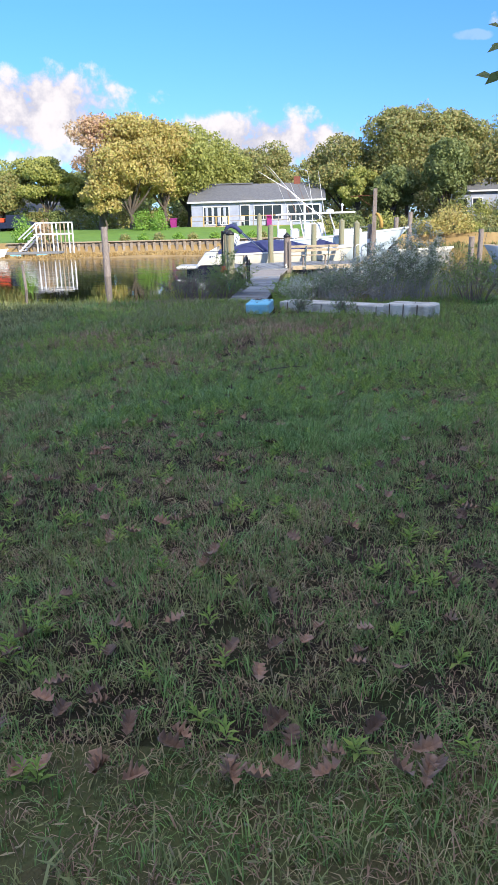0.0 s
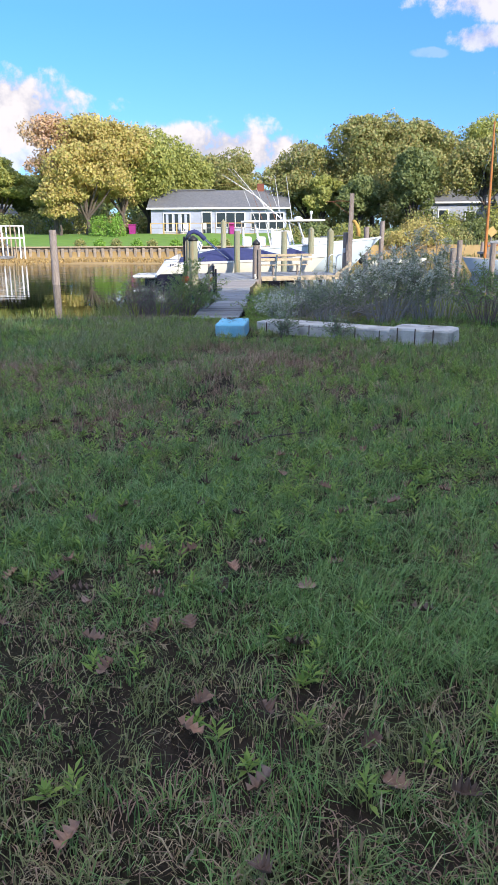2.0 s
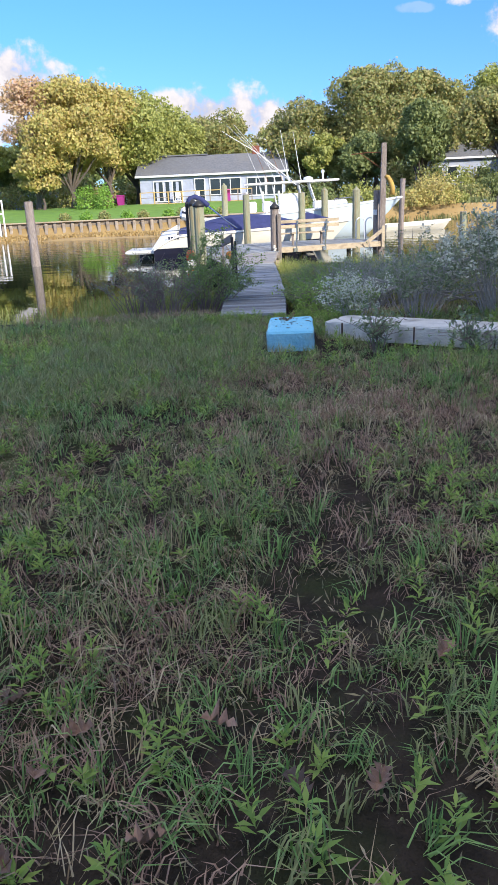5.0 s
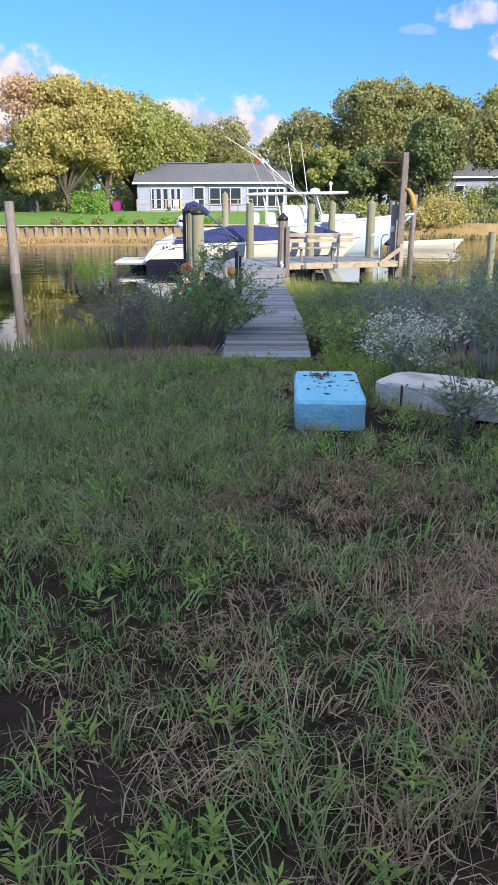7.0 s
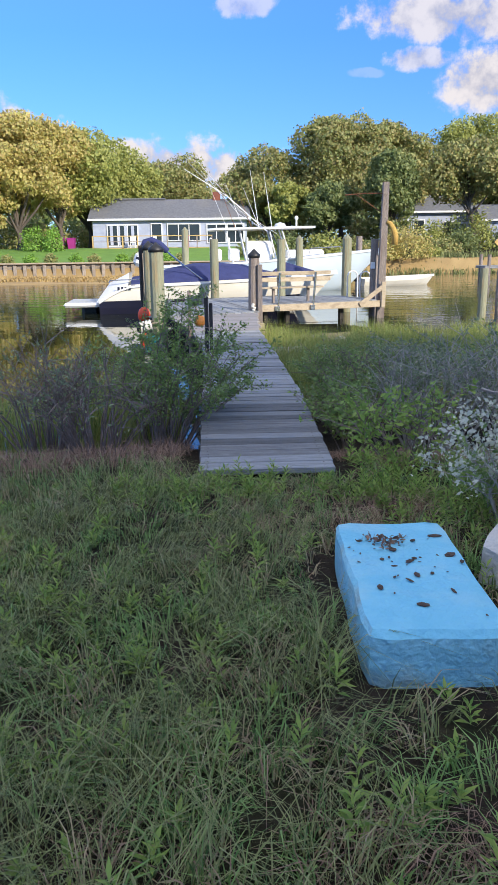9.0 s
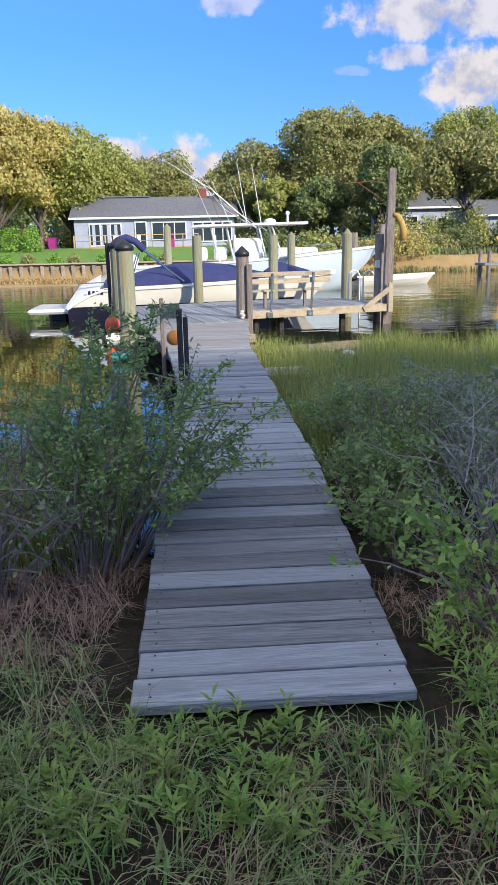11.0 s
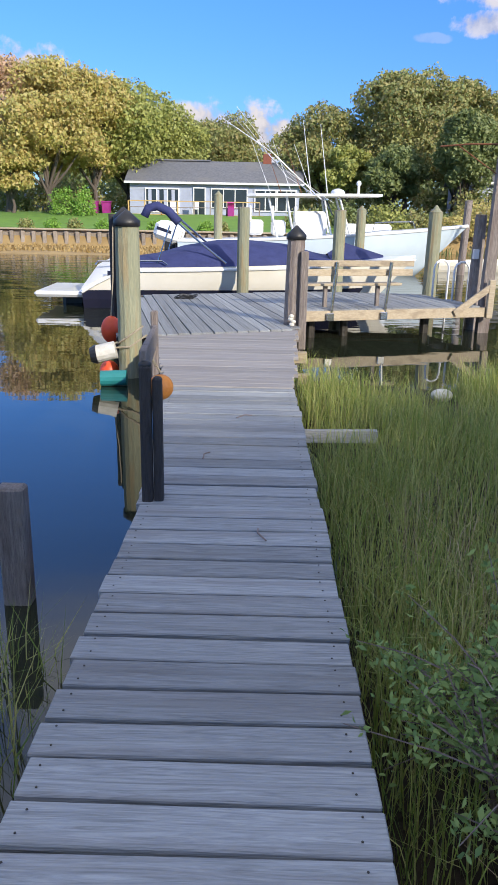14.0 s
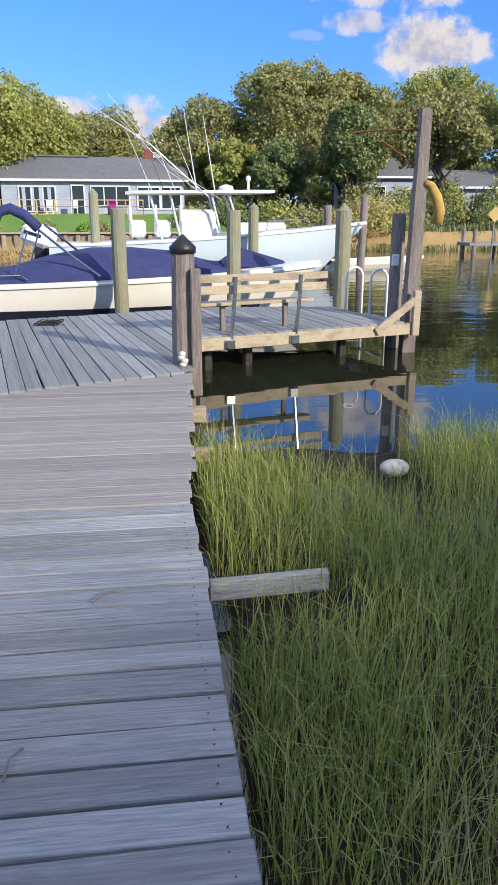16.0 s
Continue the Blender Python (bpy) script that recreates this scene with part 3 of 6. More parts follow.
def piling(x, y, top, r, lean=(0, 0), cap="flat", label="round treated timber piling, greenish grey", mt=PILING, bottom=-1.6):
    p = thing("piling", label, "piling", (x, y, 0), group="dock pilings")
    b = bmesh.new()
    n = 9
    rings = []
    for i in range(n):
        z = bottom + (top - bottom) * i / (n - 1)
        w = r * (1.06 - 0.10 * i / (n - 1))
        rings.append([(lean[0] * (z - PZ) + w * (1 + 0.03 * math.sin(3 * k + i)) * math.cos(k * math.tau / 14), lean[1] * (z - PZ) + w * (1 + 0.03 * math.cos(2 * k + i)) * math.sin(k * math.tau / 14), z) for k in range(14)])
    loft(b, rings)
    part("shaft", b, mt, p)
    cx, cy = lean[0] * (top - PZ), lean[1] * (top - PZ)
    if cap == "cone":
        part("cap", lathe(bmesh.new(), [(r * 1.1, -0.06), (r * 1.12, 0.0), (r * 0.5, 0.07), (0.012, 0.115)], 14, (cx, cy, top)), BLACK, p, "black conical piling cap", True)
    elif cap == "point":
        part("cap", lathe(bmesh.new(), [(r * 0.98, 0.0), (r * 0.5, 0.06), (0.015, 0.13)], 14, (cx, cy, top)), PILING, p, "grey pointed top")
    elif cap == "slant":
        part("cap", lathe(bmesh.new(), [(r * 0.97, 0.0), (r * 0.9, 0.012)], 14, (cx, cy, top)), OLDPOST, p)
    return p


piling(-1.33, 25.72, 1.38, 0.135, cap="cone", label="thick greenish piling with black cap and rope")
piling(-1.55, 26.75, 1.42, 0.12, cap="cone", label="second capped piling close behind the first")
piling(-1.72, 26.9, 1.45, 0.05, cap="", label="slim dark post beside the paired pilings", mt=DARKPOST)
piling(-0.20, 31.75, 1.62, 0.115, cap="slant", label="flat-topped greenish piling at the boat's side")
piling(1.62, 31.82, 1.60, 0.115, cap="slant", label="flat-topped greenish piling by the bench")
piling(3.40, 31.75, 1.60, 0.13, cap="point", label="pale piling with a pointed top by the ladder")
piling(3.82, 30.25, 1.55, 0.10, cap="slant", label="grey piling at the finger's end", mt=OLDPOST)
piling(0.58, 27.05, 1.24, 0.115, lean=(0.01, 0), cap="cone", label="knotty weathered post with black cap", mt=OLDPOST)
piling(-1.31, 42.6, 2.15, 0.14, cap="point", label="free-standing mooring piling in the creek")
piling(3.25, 41.3, 1.75, 0.15, cap="point", label="free-standing mooring piling beside the big boat")
piling(7.24, 44.0, 2.15, 0.13, lean=(0.02, 0), cap="slant", label="slim mooring piling in the creek", mt=OLDPOST)
piling(6.9, 47.5, 1.9, 0.15, cap="slant", label="mooring piling in the creek", mt=OLDPOST)
piling(6.05, 28.6, 0.86, 0.10, cap="slant", label="short green-grey mooring piling in the creek")
piling(-7.3, 31.6, 1.70, 0.145, cap="slant", label="lone grey piling standing in still water", mt=OLDPOST)
for x, yy, tp in ((8.2, 32.0, 0.95), (9.6, 36.5, 1.2), (10.4, 34.2, 1.1), (13.6, 36.3, 1.3), (14.6, 38.0, 1.9)):
    piling(x, yy, tp, 0.12, cap="slant", label="weathered piling by the sailing boats", mt=OLDPOST)
sp = thing("square_post", "rough grey timber post beside the capped piling", "post", (0.70, 26.92, 0))
part("shaft", box(bmesh.new(), (0, 0, 0.42), (0.10, 0.085, 1.25), bev=0.012), OLDPOST, sp)

tall = thing("crane_post", "tall leaning timber post with a rusty iron arm", "post", (3.92, 29.86, 0))
b = bmesh.new()
loft(b, [[(0.05 * (z - 0) * 0.3 + a * w, c * w, z) for a, c in ((-1, -1), (1, -1), (1, 1), (-1, 1))] for z, w in ((-1.5, 0.095), (0, 0.09), (1.5, 0.08), (2.88, 0.07))])
part("shaft", b, OLDPOST, tall)
part("arm", tube(bmesh.new(), [(0.03, 0, 2.62), (-0.42, 0.25, 2.64), (-0.86, 0.5, 2.62)], 0.013, 6), RUST, tall, "rusty iron arm")
part("stay", tube(bmesh.new(), [(0.0, 0, 2.15), (-0.6, 0.35, 2.62)], 0.009, 6), RUST, tall, "thin rusty stay")
bag = thing("hanging_fender", "sagging yellow-brown canvas fender hung on the tall post", "fender", (4.10, 29.80, 0))
b = bmesh.new()
tube(b, [(-0.1, 0, 1.95), (-0.02, -0.02, 1.92), (0.07, -0.03, 1.78), (0.12, -0.03, 1.6), (0.10, -0.02, 1.42)], 0.05, 10, 0.085)
part("canvas", b, YELLOWROPE, bag, smooth=True)
sgn = thing("power_box", "small pale utility box fixed to the end piling", "box", (3.76, 30.13, 0.92))
part("case", box(bmesh.new(), (0, 0, 0), (0.10, 0.06, 0.16), bev=0.01), TRIM, sgn)

# bench along the finger
bench = thing("dock_bench", "weathered board rail bench on slanted metal brackets", "bench", (0, 0, 0))
bang = math.degrees(math.atan2(29.55 - 28.45, 2.45 - 0.80))
for zc, yo, t in ((0.80, 0.0, 0.09), (0.66, 0.05, 0.10)):
    part("rail", box(bmesh.new(), (1.60, 28.88 + yo, zc), (1.98, 0.035, t), rz=18, bev=0.005), FASCIA, bench)
part("seat_board", box(bmesh.new(), (1.55, 29.25, 0.46), (1.75, 0.26, 0.04), rz=18, bev=0.006), FASCIA, bench)
for px_, py_ in ((1.27, 28.72), (2.14, 29.02)):
    part("bracket", tube(bmesh.new(), [(px_ - 0.03, py_ + 0.02, -0.06), (px_ - 0.02, py_ + 0.02, 0.15), (px_ + 0.03, py_ + 0.02, 0.82)], 0.028, 8), STEEL, bench, "slanted galvanised bracket")
    part("clamp", box(bmesh.new(), (px_ - 0.05, py_ - 0.02, 0.0), (0.13, 0.06, 0.12), rz=18, bev=0.01), STEEL, bench)
    part("leg", box(bmesh.new(), (px_ - 0.1, py_ + 0.42, 0.27), (0.06, 0.06, 0.34), rz=18, bev=0.005), OLDPOST, bench)

lad = thing("dock_ladder", "white tubular boarding ladder hooped over the finger", "ladder", (0, 0, 0))
for x0, y0 in ((3.30, 31.05), (3.52, 30.48)):
    e = Vector((0.29, 0.11, 0))
    pts = [Vector((x0, y0, PZ - 0.2)), Vector((x0, y0, 0.62))]
    pts += [Vector((x0, y0, 0.62)) + e * (0.5 - 0.5 * math.cos(q)) + Vector((0, 0, 0.15 * math.sin(q))) for q in np.linspace(0.3, math.pi - 0.3, 6)]
    pts += [Vector((x0, y0, 0.62)) + e, Vector((x0, y0, -1.0)) + e]
    part("hoop", tube(bmesh.new(), pts, 0.019, 8), TRIM, lad, smooth=True)
for z in (-0.15, -0.4):
    part("rung", tube(bmesh.new(), [(3.59, 31.16, z), (3.81, 30.59, z)], 0.016, 6), TRIM, lad)

# handrail on the walkway's other side
hr = thing("handrail", "dark weathered timber handrail with a sloping top board", "handrail", (0, 0, 0))
for yy, xx, tp, mt in ((20.82, -0.385, 0.76, DARKPOST), (23.05, -0.66, 0.74, OLDPOST)):
    part("post", box(bmesh.new(), (xx, yy, (tp - 0.25) / 2), (0.052, 0.07, tp + 0.25), bev=0.01), mt, hr)
part("post", box(bmesh.new(), (-0.33, 20.83, 0.37), (0.045, 0.06, 0.66), bev=0.01), DARKPOST, hr)
part("post_knob", ball(bmesh.new(), (-0.385, 20.82, 0.76), 0.032, 1, 1, .7), BLACK, hr, smooth=True)
b = bmesh.new()
box(b, (-0.525, 21.95, 0.66), (0.035, 2.3, 0.14), bev=0.006, tilt=Matrix.Rotation(radians(6.6), 4, "Z") @ Matrix.Rotation(radians(-5), 4, "X"))
part("top_rail", b, OLDPOST, hr)
am = thing("amber_float", "round amber net float hung inside the handrail", "buoy", (-0.49, 22.1, 0.36))
part("ball", ball(bmesh.new(), (0, 0, 0), 0.085, 1, 1, 1.0, 3), AMBER, am, smooth=True)
part("cord", tube(bmesh.new(), [(0, 0, 0.1), (-0.06, 0, 0.2), (-0.1, 0, 0.28)], 0.008, 6), ROPE, am)
wp_ = thing("waterside_post", "grey square post standing in the water", "post", (-0.97, 20.55, 0))
part("shaft", box(bmesh.new(), (0, 0, -0.55), (0.13, 0.10, 1.58), bev=0.012), OLDPOST, wp_)
sb = thing("side_board", "loose grey board edging the marsh beside the walkway", "board", (0.80, 22.95, -0.20))
part("board", box(bmesh.new(), (0, 0, 0), (0.60, 0.05, 0.105), rz=4, bev=0.006), PLANK, sb)
wb = thing("white_buoy", "dirty white foam mooring buoy in the marsh grass", "buoy", (2.02, 24.7, -0.26))
part("body", ball(bmesh.new(), (0, 0, 0), 0.09, 1.25, 0.9, 0.75, 3), WHITEBUOY, wb, smooth=True)

b_or = thing("orange_fender", "bright orange fender hung from the capped piling", "fender", (-1.66, 26.3, 0.10))
part("body", ball(bmesh.new(), (0, 0, 0), 0.125, 1, 1, 1.35, 3), ORANGE, b_or, smooth=True)
part("cord", tube(bmesh.new(), [(0, 0, 0.16), (0.02, 0.1, 0.6), (0.0, 0.3, 1.2)], 0.008, 6), ROPE, b_or)
b_or2 = thing("orange_fender", "orange fender floating beside the capped piling", "fender", (-1.62, 25.9, -0.33))
part("body", ball(bmesh.new(), (0, 0, 0), 0.115, 1, 1, 1.1, 3), ORANGE, b_or2, smooth=True)
b_wh = thing("striped_fender", "white cylinder fender with a black end", "fender", (-1.60, 25.5, -0.05))
part("body", tube(bmesh.new(), [(0.14, 0.03, 0.04), (-0.07, 0, -0.01)], 0.10, 14), WHITEBUOY, b_wh)
part("end", tube(bmesh.new(), [(-0.07, 0, -0.01), (-0.14, -0.01, -0.02)], 0.112, 14, 0.08), BLACK, b_wh)
b_te = thing("teal_fender", "teal cylinder fender lying at the waterline", "fender", (-1.43, 25.2, -0.27))
part("body", tube(bmesh.new(), [(-0.14, 0, 0), (0.14, 0.02, 0.01)], 0.085, 14), TEAL, b_te)
rp = thing("mooring_rope", "pale rope looped round the capped piling", "rope", (-1.33, 25.72, 0))
pts = [(0.145 * math.cos(q), 0.145 * math.sin(q), 0.13 + 0.10 * math.cos(q)) for q in np.linspace(0, math.tau, 20)]
part("loop", tube(bmesh.new(), pts, 0.012, 6), ROPE, rp)
part("tail", tube(bmesh.new(), [(-0.14, -0.02, 0.05), (-0.25, -0.15, 0.0), (0.02, -0.17, 0.02), (0.2, -0.05, 0.14)], 0.011, 6), ROPE, rp)
cl = thing("dock_cleat", "black line coiled round a cleat on the platform", "rope", (-1.15, 29.9, PZ))
b = bmesh.new()
for k in range(5):
    tube(b, [(0.16 * math.cos(q + k) + 0.02 * k, 0.09 * math.sin(q + k), 0.012 + 0.012 * k + 0.01 * math.sin(3 * q)) for q in np.linspace(0, 6.0, 16)], 0.009, 5)
part("coil", b, BLACK, cl)
knot = thing("rope_knot", "white frayed rope knot at the post's foot", "rope", (0.56, 26.88, PZ + 0.05))
b = bmesh.new()
for k in range(4):
    ball(b, (0.02 * math.sin(k * 2), -0.02, 0.035 * k - 0.03), 0.035, 1.2, 1, 0.9, 1)
part("knot", b, WHITEBUOY, knot, smooth=True)

# ---------- boats ----------


def hull_rings(L, B, free_s, free_b, keel, n=16, rake=0.10, soft=0.0):
    """Sections of a planing hull along x, stern at 0; soft rounds the stern down."""
    out = []
    for i in range(n + 1):
        t = i / n
        half = B / 2 * (1 - max(0, (t - 0.42) / 0.58) ** 2.3) * (0.94 + 0.06 * min(1, t * 4)) + 0.015
        sheer = free_s + (free_b - free_s) * t ** 1.6
        sheer -= soft * max(0, 1 - t / 0.14) ** 1.5
        bot = -keel * (1 - max(0, (t - 0.7) / 0.3) ** 2)
        xs = lambda z: L * t - (L * rake * (sheer - z) / (sheer - bot)) * max(0, (t - 0.55) / 0.45) ** 1.2
        prof = []
        for f, wf in ((1.0, 1.0), (0.75, 0.97), (0.5, 0.90 - 0.15 * t), (0.28, 0.80 - 0.3 * t)):
            z = bot + (sheer - bot) * f
            prof.append((half * wf, z))
        prof.append((0.0, bot))
        out.append([(xs(z), -w, z) for w, z in prof] + [(xs(z), w, z) for w, z in prof[-2::-1]])
    return out


def hull(bm, L, B, fs, fb, keel, rake=0.1, soft=0.0):
    rings = hull_rings(L, B, fs, fb, keel, 24, rake, soft)
    loft(bm, rings, closed=False, caps=False)
    bm.faces.new([bm.verts.new(p) for p in rings[0]])
    return rings


def deck_lid(bm, rings, drop=0.05):
    loft(bm, [[(r[0][0], r[0][1] * 0.985, r[0][2] - drop), (r[0][0], 0, r[0][2] - drop + 0.06), (r[-1][0], r[-1][1] * 0.985, r[-1][2] - drop)] for r in rings], closed=False, caps=False)


def rail_strip(rings, side, w, dz):
    return [(r[side][0], r[side][1] * w, r[side][2] + dz) for r in rings]


cr = thing("cabin_cruiser", "white motor boat under a navy canvas cover, moored", "boat", (-3.45, 33.15, WATER), rz=3)
b = bmesh.new()
rings = hull(b, 6.9, 2.35, 0.80, 1.05, 0.35, 0.14, 0.42)
part("hull", b, CREAM, cr, smooth=True)
b = bmesh.new()
deck_lid(b, rings, 0.02)
part("deck", b, WHITE, cr)


def band_point(r, z):
    """A place on a hull section's near side at the height z, a little proud of it."""
    for p, q in zip(r[:4], r[1:5]):
        if q[2] <= z <= p[2]:
            f = (z - q[2]) / max(1e-6, p[2] - q[2])
            return tuple(q[k] + (p[k] - q[k]) * f - (0.014 if k == 1 else 0) for k in range(3))
    return (r[0][0], r[0][1] - 0.014, min(z, r[0][2]))


b = bmesh.new()
loft(b, [[band_point(r, 0.0), band_point(r, 0.18), band_point(r, 0.36 + 0.08 * i / 24)] for i, r in enumerate(rings[:22])], closed=False, caps=False)
part("bottom_band", b, NAVYPAINT, cr, "dark navy boot band")
part("rub_rail", tube(bmesh.new(), rail_strip(rings, 0, 1.01, -0.06), 0.03, 6), WHITE, cr)
b = bmesh.new()
box(b, (-0.42, 0, 0.26), (1.15, 2.0, 0.12), bev=0.055)
part("swim_platform", b, WHITE, cr, smooth=False)
part("stern_drive", box(bmesh.new(), (-0.35, 0, 0.05), (0.5, 0.4, 0.5), bev=0.08), BLACK, cr)
b = bmesh.new()
loft(b, [[(x, -1.1 * w, z0), (x + 0.05, -0.9 * w, z0 + h), (x + .05, 0.9 * w, z0 + h), (x, 1.1 * w, z0)] for x, w, z0, h in ((-0.10, 0.9, 0.3, 0.1), (0.25, 0.98, 0.35, 0.5), (0.8, 1.0, 0.7, 0.42))], closed=False, caps=False)
part("transom_cap", b, WHITE, cr, smooth=True)
b = bmesh.new()
cov = []
for x, z in ((0.9, 0.98), (1.4, 1.05), (2.0, 1.22), (2.7, 1.34), (3.4, 1.34), (4.1, 1.28), (4.7, 1.12), (5.2, 1.02)):
    t = x / 6.9
    hb = 1.16 * (1 - max(0, (t - 0.42) / 0.58) ** 2.3)
    edge = 0.80 + 0.25 * t ** 1.6
    cov.append([(x, -hb, edge - 0.04), (x, -hb * 0.97, edge + 0.08), (x, -hb * 0.55, z - 0.05 + 0.03 * math.sin(9 * x)), (x, 0, z), (x, hb * 0.55, z - 0.05), (x, hb * 0.97, edge + .08), (x, hb, edge - .04)])
loft(b, cov, closed=False, caps=False)
part("cover", b, NAVY, cr, "navy canvas cockpit cover", True)
b = bmesh.new()
loft(b, [[(5.0 + d, -0.6 * w, 1.0), (5.0 + d, 0, 1.0 + h), (5.0 + d, 0.6 * w, 1.0)] for d, w, h in ((0, 1, 0.10), (0.35, 0.8, 0.33), (1.2, 0.3, 0.08))], closed=False, caps=False)
part("bow_cover", b, NAVY, cr, "small navy bow cover", True)
b = bmesh.new()
tube(b, [(1.25, -0.95, 1.78), (1.32, -0.93, 1.93), (1.5, -0.92, 1.98), (1.72, -0.95, 1.88), (1.92, -1.0, 1.68)], 0.085, 10)
part("folded_bimini", b, NAVY, cr, "rolled navy bimini top", True)
for sgn_ in (-1, 1):
    part("bimini_bow", tube(bmesh.new(), [(2.85, 1.12 * sgn_, 0.92), (2.35, 1.08 * sgn_, 1.3), (1.85, 1.0 * sgn_, 1.72)], 0.022, 6), STEEL, cr)
    part("bimini_strut", tube(bmesh.new(), [(1.5, 1.12 * sgn_, 0.9), (1.75, 1.1 * sgn_, 1.62)], 0.016, 6), STEEL, cr)
part("hand_rail", tube(bmesh.new(), [(0.3, -1.18, 0.86), (0.35, -1.18, 0.93), (1.6, -1.2, 0.95), (1.7, -1.2, 0.88)], 0.015, 6), STEEL, cr)
for k in range(4):
    part("registration_mark", box(bmesh.new(), (0.55 + 0.10 * k, -1.16, 0.70), (0.06, 0.012, 0.09)), NAVYPAINT, cr)

cc = thing("center_console_boat", "large pale blue fishing boat with white hardtop and outriggers", "boat", (-2.55, 43.2, WATER), rz=-1.5)
b = bmesh.new()
rings = hull(b, 9.6, 2.9, 1.05, 1.66, 0.45, 0.17)
part("hull", b, PALEBLUE, cc, smooth=True)
b = bmesh.new()
deck_lid(b, rings, 0.0)
part("deck", b, WHITE, cc)
part("gunwale", tube(bmesh.new(), rail_strip(rings, 0, 1.0, 0.0), 0.05, 6), WHITE, cc)
part("console", box(bmesh.new(), (4.3, 0, 1.55), (1.1, 1.1, 1.0), bev=0.12), WHITE, cc)
part("windscreen", box(bmesh.new(), (4.92, 0, 2.15), (0.05, 1.05, 0.5), bev=0.01, tilt=Matrix.Rotation(radians(-25), 4, "Y")), GLASS, cc)
part("coffin_box", box(bmesh.new(), (6.2, 0, 1.5), (1.6, 1.0, 0.35), bev=0.08), WHITE, cc)
for k in range(3):
    x = 2.5 + 0.75 * k
    st = part("helm_seat", box(bmesh.new(), (x, -0.35, 1.5), (0.5, 0.5, 0.5), bev=0.08), WHITE, cc)
    part("seat_back", box(bmesh.new(), (x - 0.2, -0.35, 1.95), (0.10, 0.5, 0.5), bev=0.04), WHITE, st)
b = bmesh.new()
loft(b, [[(x, -w, 2.48 + c), (x, w, 2.48 + c), (x, w * 0.95, 2.56 + c), (x, -w * 0.95, 2.56 + c)] for x, w, c in ((2.2, 0.9, -.02), (2.5, 1.1, 0), (4.5, 1.15, .02), (6.1, 1.0, 0.04), (6.6, 0.7, 0.05))])
part("hardtop", b, WHITE, cc, "white hardtop roof")
for x, dx in ((2.9, 0.35), (3.5, 0.3), (4.7, 0.35), (5.2, 0.5)):
    for s_ in (-1, 1):
        part("hardtop_leg", tube(bmesh.new(), [(x + dx, s_ * 0.75, 1.1), (x + dx * 0.4, s_ * 0.8, 1.9), (x, s_ * 0.85, 2.5)], 0.035, 6), WHITE, cc)
part("radar_dome", lathe(bmesh.new(), [(0.20, 0), (0.24, 0.07), (0.20, 0.15), (0.05, 0.2)], 12, (5.2, 0, 2.58)), WHITE, cc, smooth=True)
part("light_mast", tube(bmesh.new(), [(5.9, 0.2, 2.58), (5.9, 0.2, 2.95)], 0.04, 6), WHITE, cc)
part("mast_dome", ball(bmesh.new(), (5.9, 0.2, 2.96), 0.085, 1, 1, 1.1), WHITE, cc, smooth=True)
for s_ in (-1, 1):
    part("outrigger", tube(bmesh.new(), [(4.6, s_ * 1.1, 2.4), (3.0, s_ * 1.5, 3.75), (1.35, s_ * 1.7, 5.05 + 0.3 * s_)], 0.02, 5, 0.010), STEEL, cc, "long thin outrigger pole")
    part("outrigger_line", tube(bmesh.new(), [(5.0, s_ * 1.1, 2.3), (3.5, s_ * 1.5, 3.2), (1.9, s_ * 1.75, 5.0)], 0.008, 4), TRIM, cc)
    part("antenna", tube(bmesh.new(), [(4.6 + 0.3 * s_, 0.5 * s_, 2.5), (4.25 + 0.3 * s_, 0.5 * s_, 4.8)], 0.018, 5, 0.008), TRIM, cc)
for k in range(5):
    part("fishing_rod", tube(bmesh.new(), [(3.0 + 0.35 * k, -0.9 + 0.4 * k, 2.5), (2.3 + 0.35 * k, -0.9 + 0.4 * k, 4.2 + 0.1 * (k % 2))], 0.014, 4, 0.006), RUST if k % 2 else TRIM, cc)
for yy in (-0.62, 0.0, 0.62):
    en = part("outboard", box(bmesh.new(), (-0.45, yy, 1.30), (0.85, 0.45, 0.60), bev=0.14, tilt=Matrix.Rotation(radians(18), 4, "Y")), WHITE, cc, "white outboard engine, tilted")
    part("engine_leg", box(bmesh.new(), (-0.40, yy, 0.6), (0.28, 0.2, 0.95), bev=0.05), BLACK, en)
    part("cowl_stripe", box(bmesh.new(), (-0.52, yy - 0.225, 1.36), (0.5, 0.02, 0.10), bev=0.008, tilt=Matrix.Rotation(radians(18), 4, "Y")), NAVYPAINT, en)
part("bow_rail", tube(bmesh.new(), [(6.3, -1.15, 1.45), (6.35, -1.15, 1.72), (7.6, -0.95, 1.78), (7.7, -0.92, 1.55)], 0.02, 6), STEEL, cc)

jb = thing("small_skiff", "small dark skiff moored beyond the big boat", "boat", (6.7, 46.0, WATER), rz=5)
b = bmesh.new()
rings = hull(b, 3.6, 1.5, 0.35, 0.5, 0.2)
deck_lid(b, rings, 0.1)
part("hull", b, CREAM, jb)
part("engine", box(bmesh.new(), (-0.2, 0, 0.45), (0.4, 0.35, 0.5), bev=0.1), BLACK, jb)


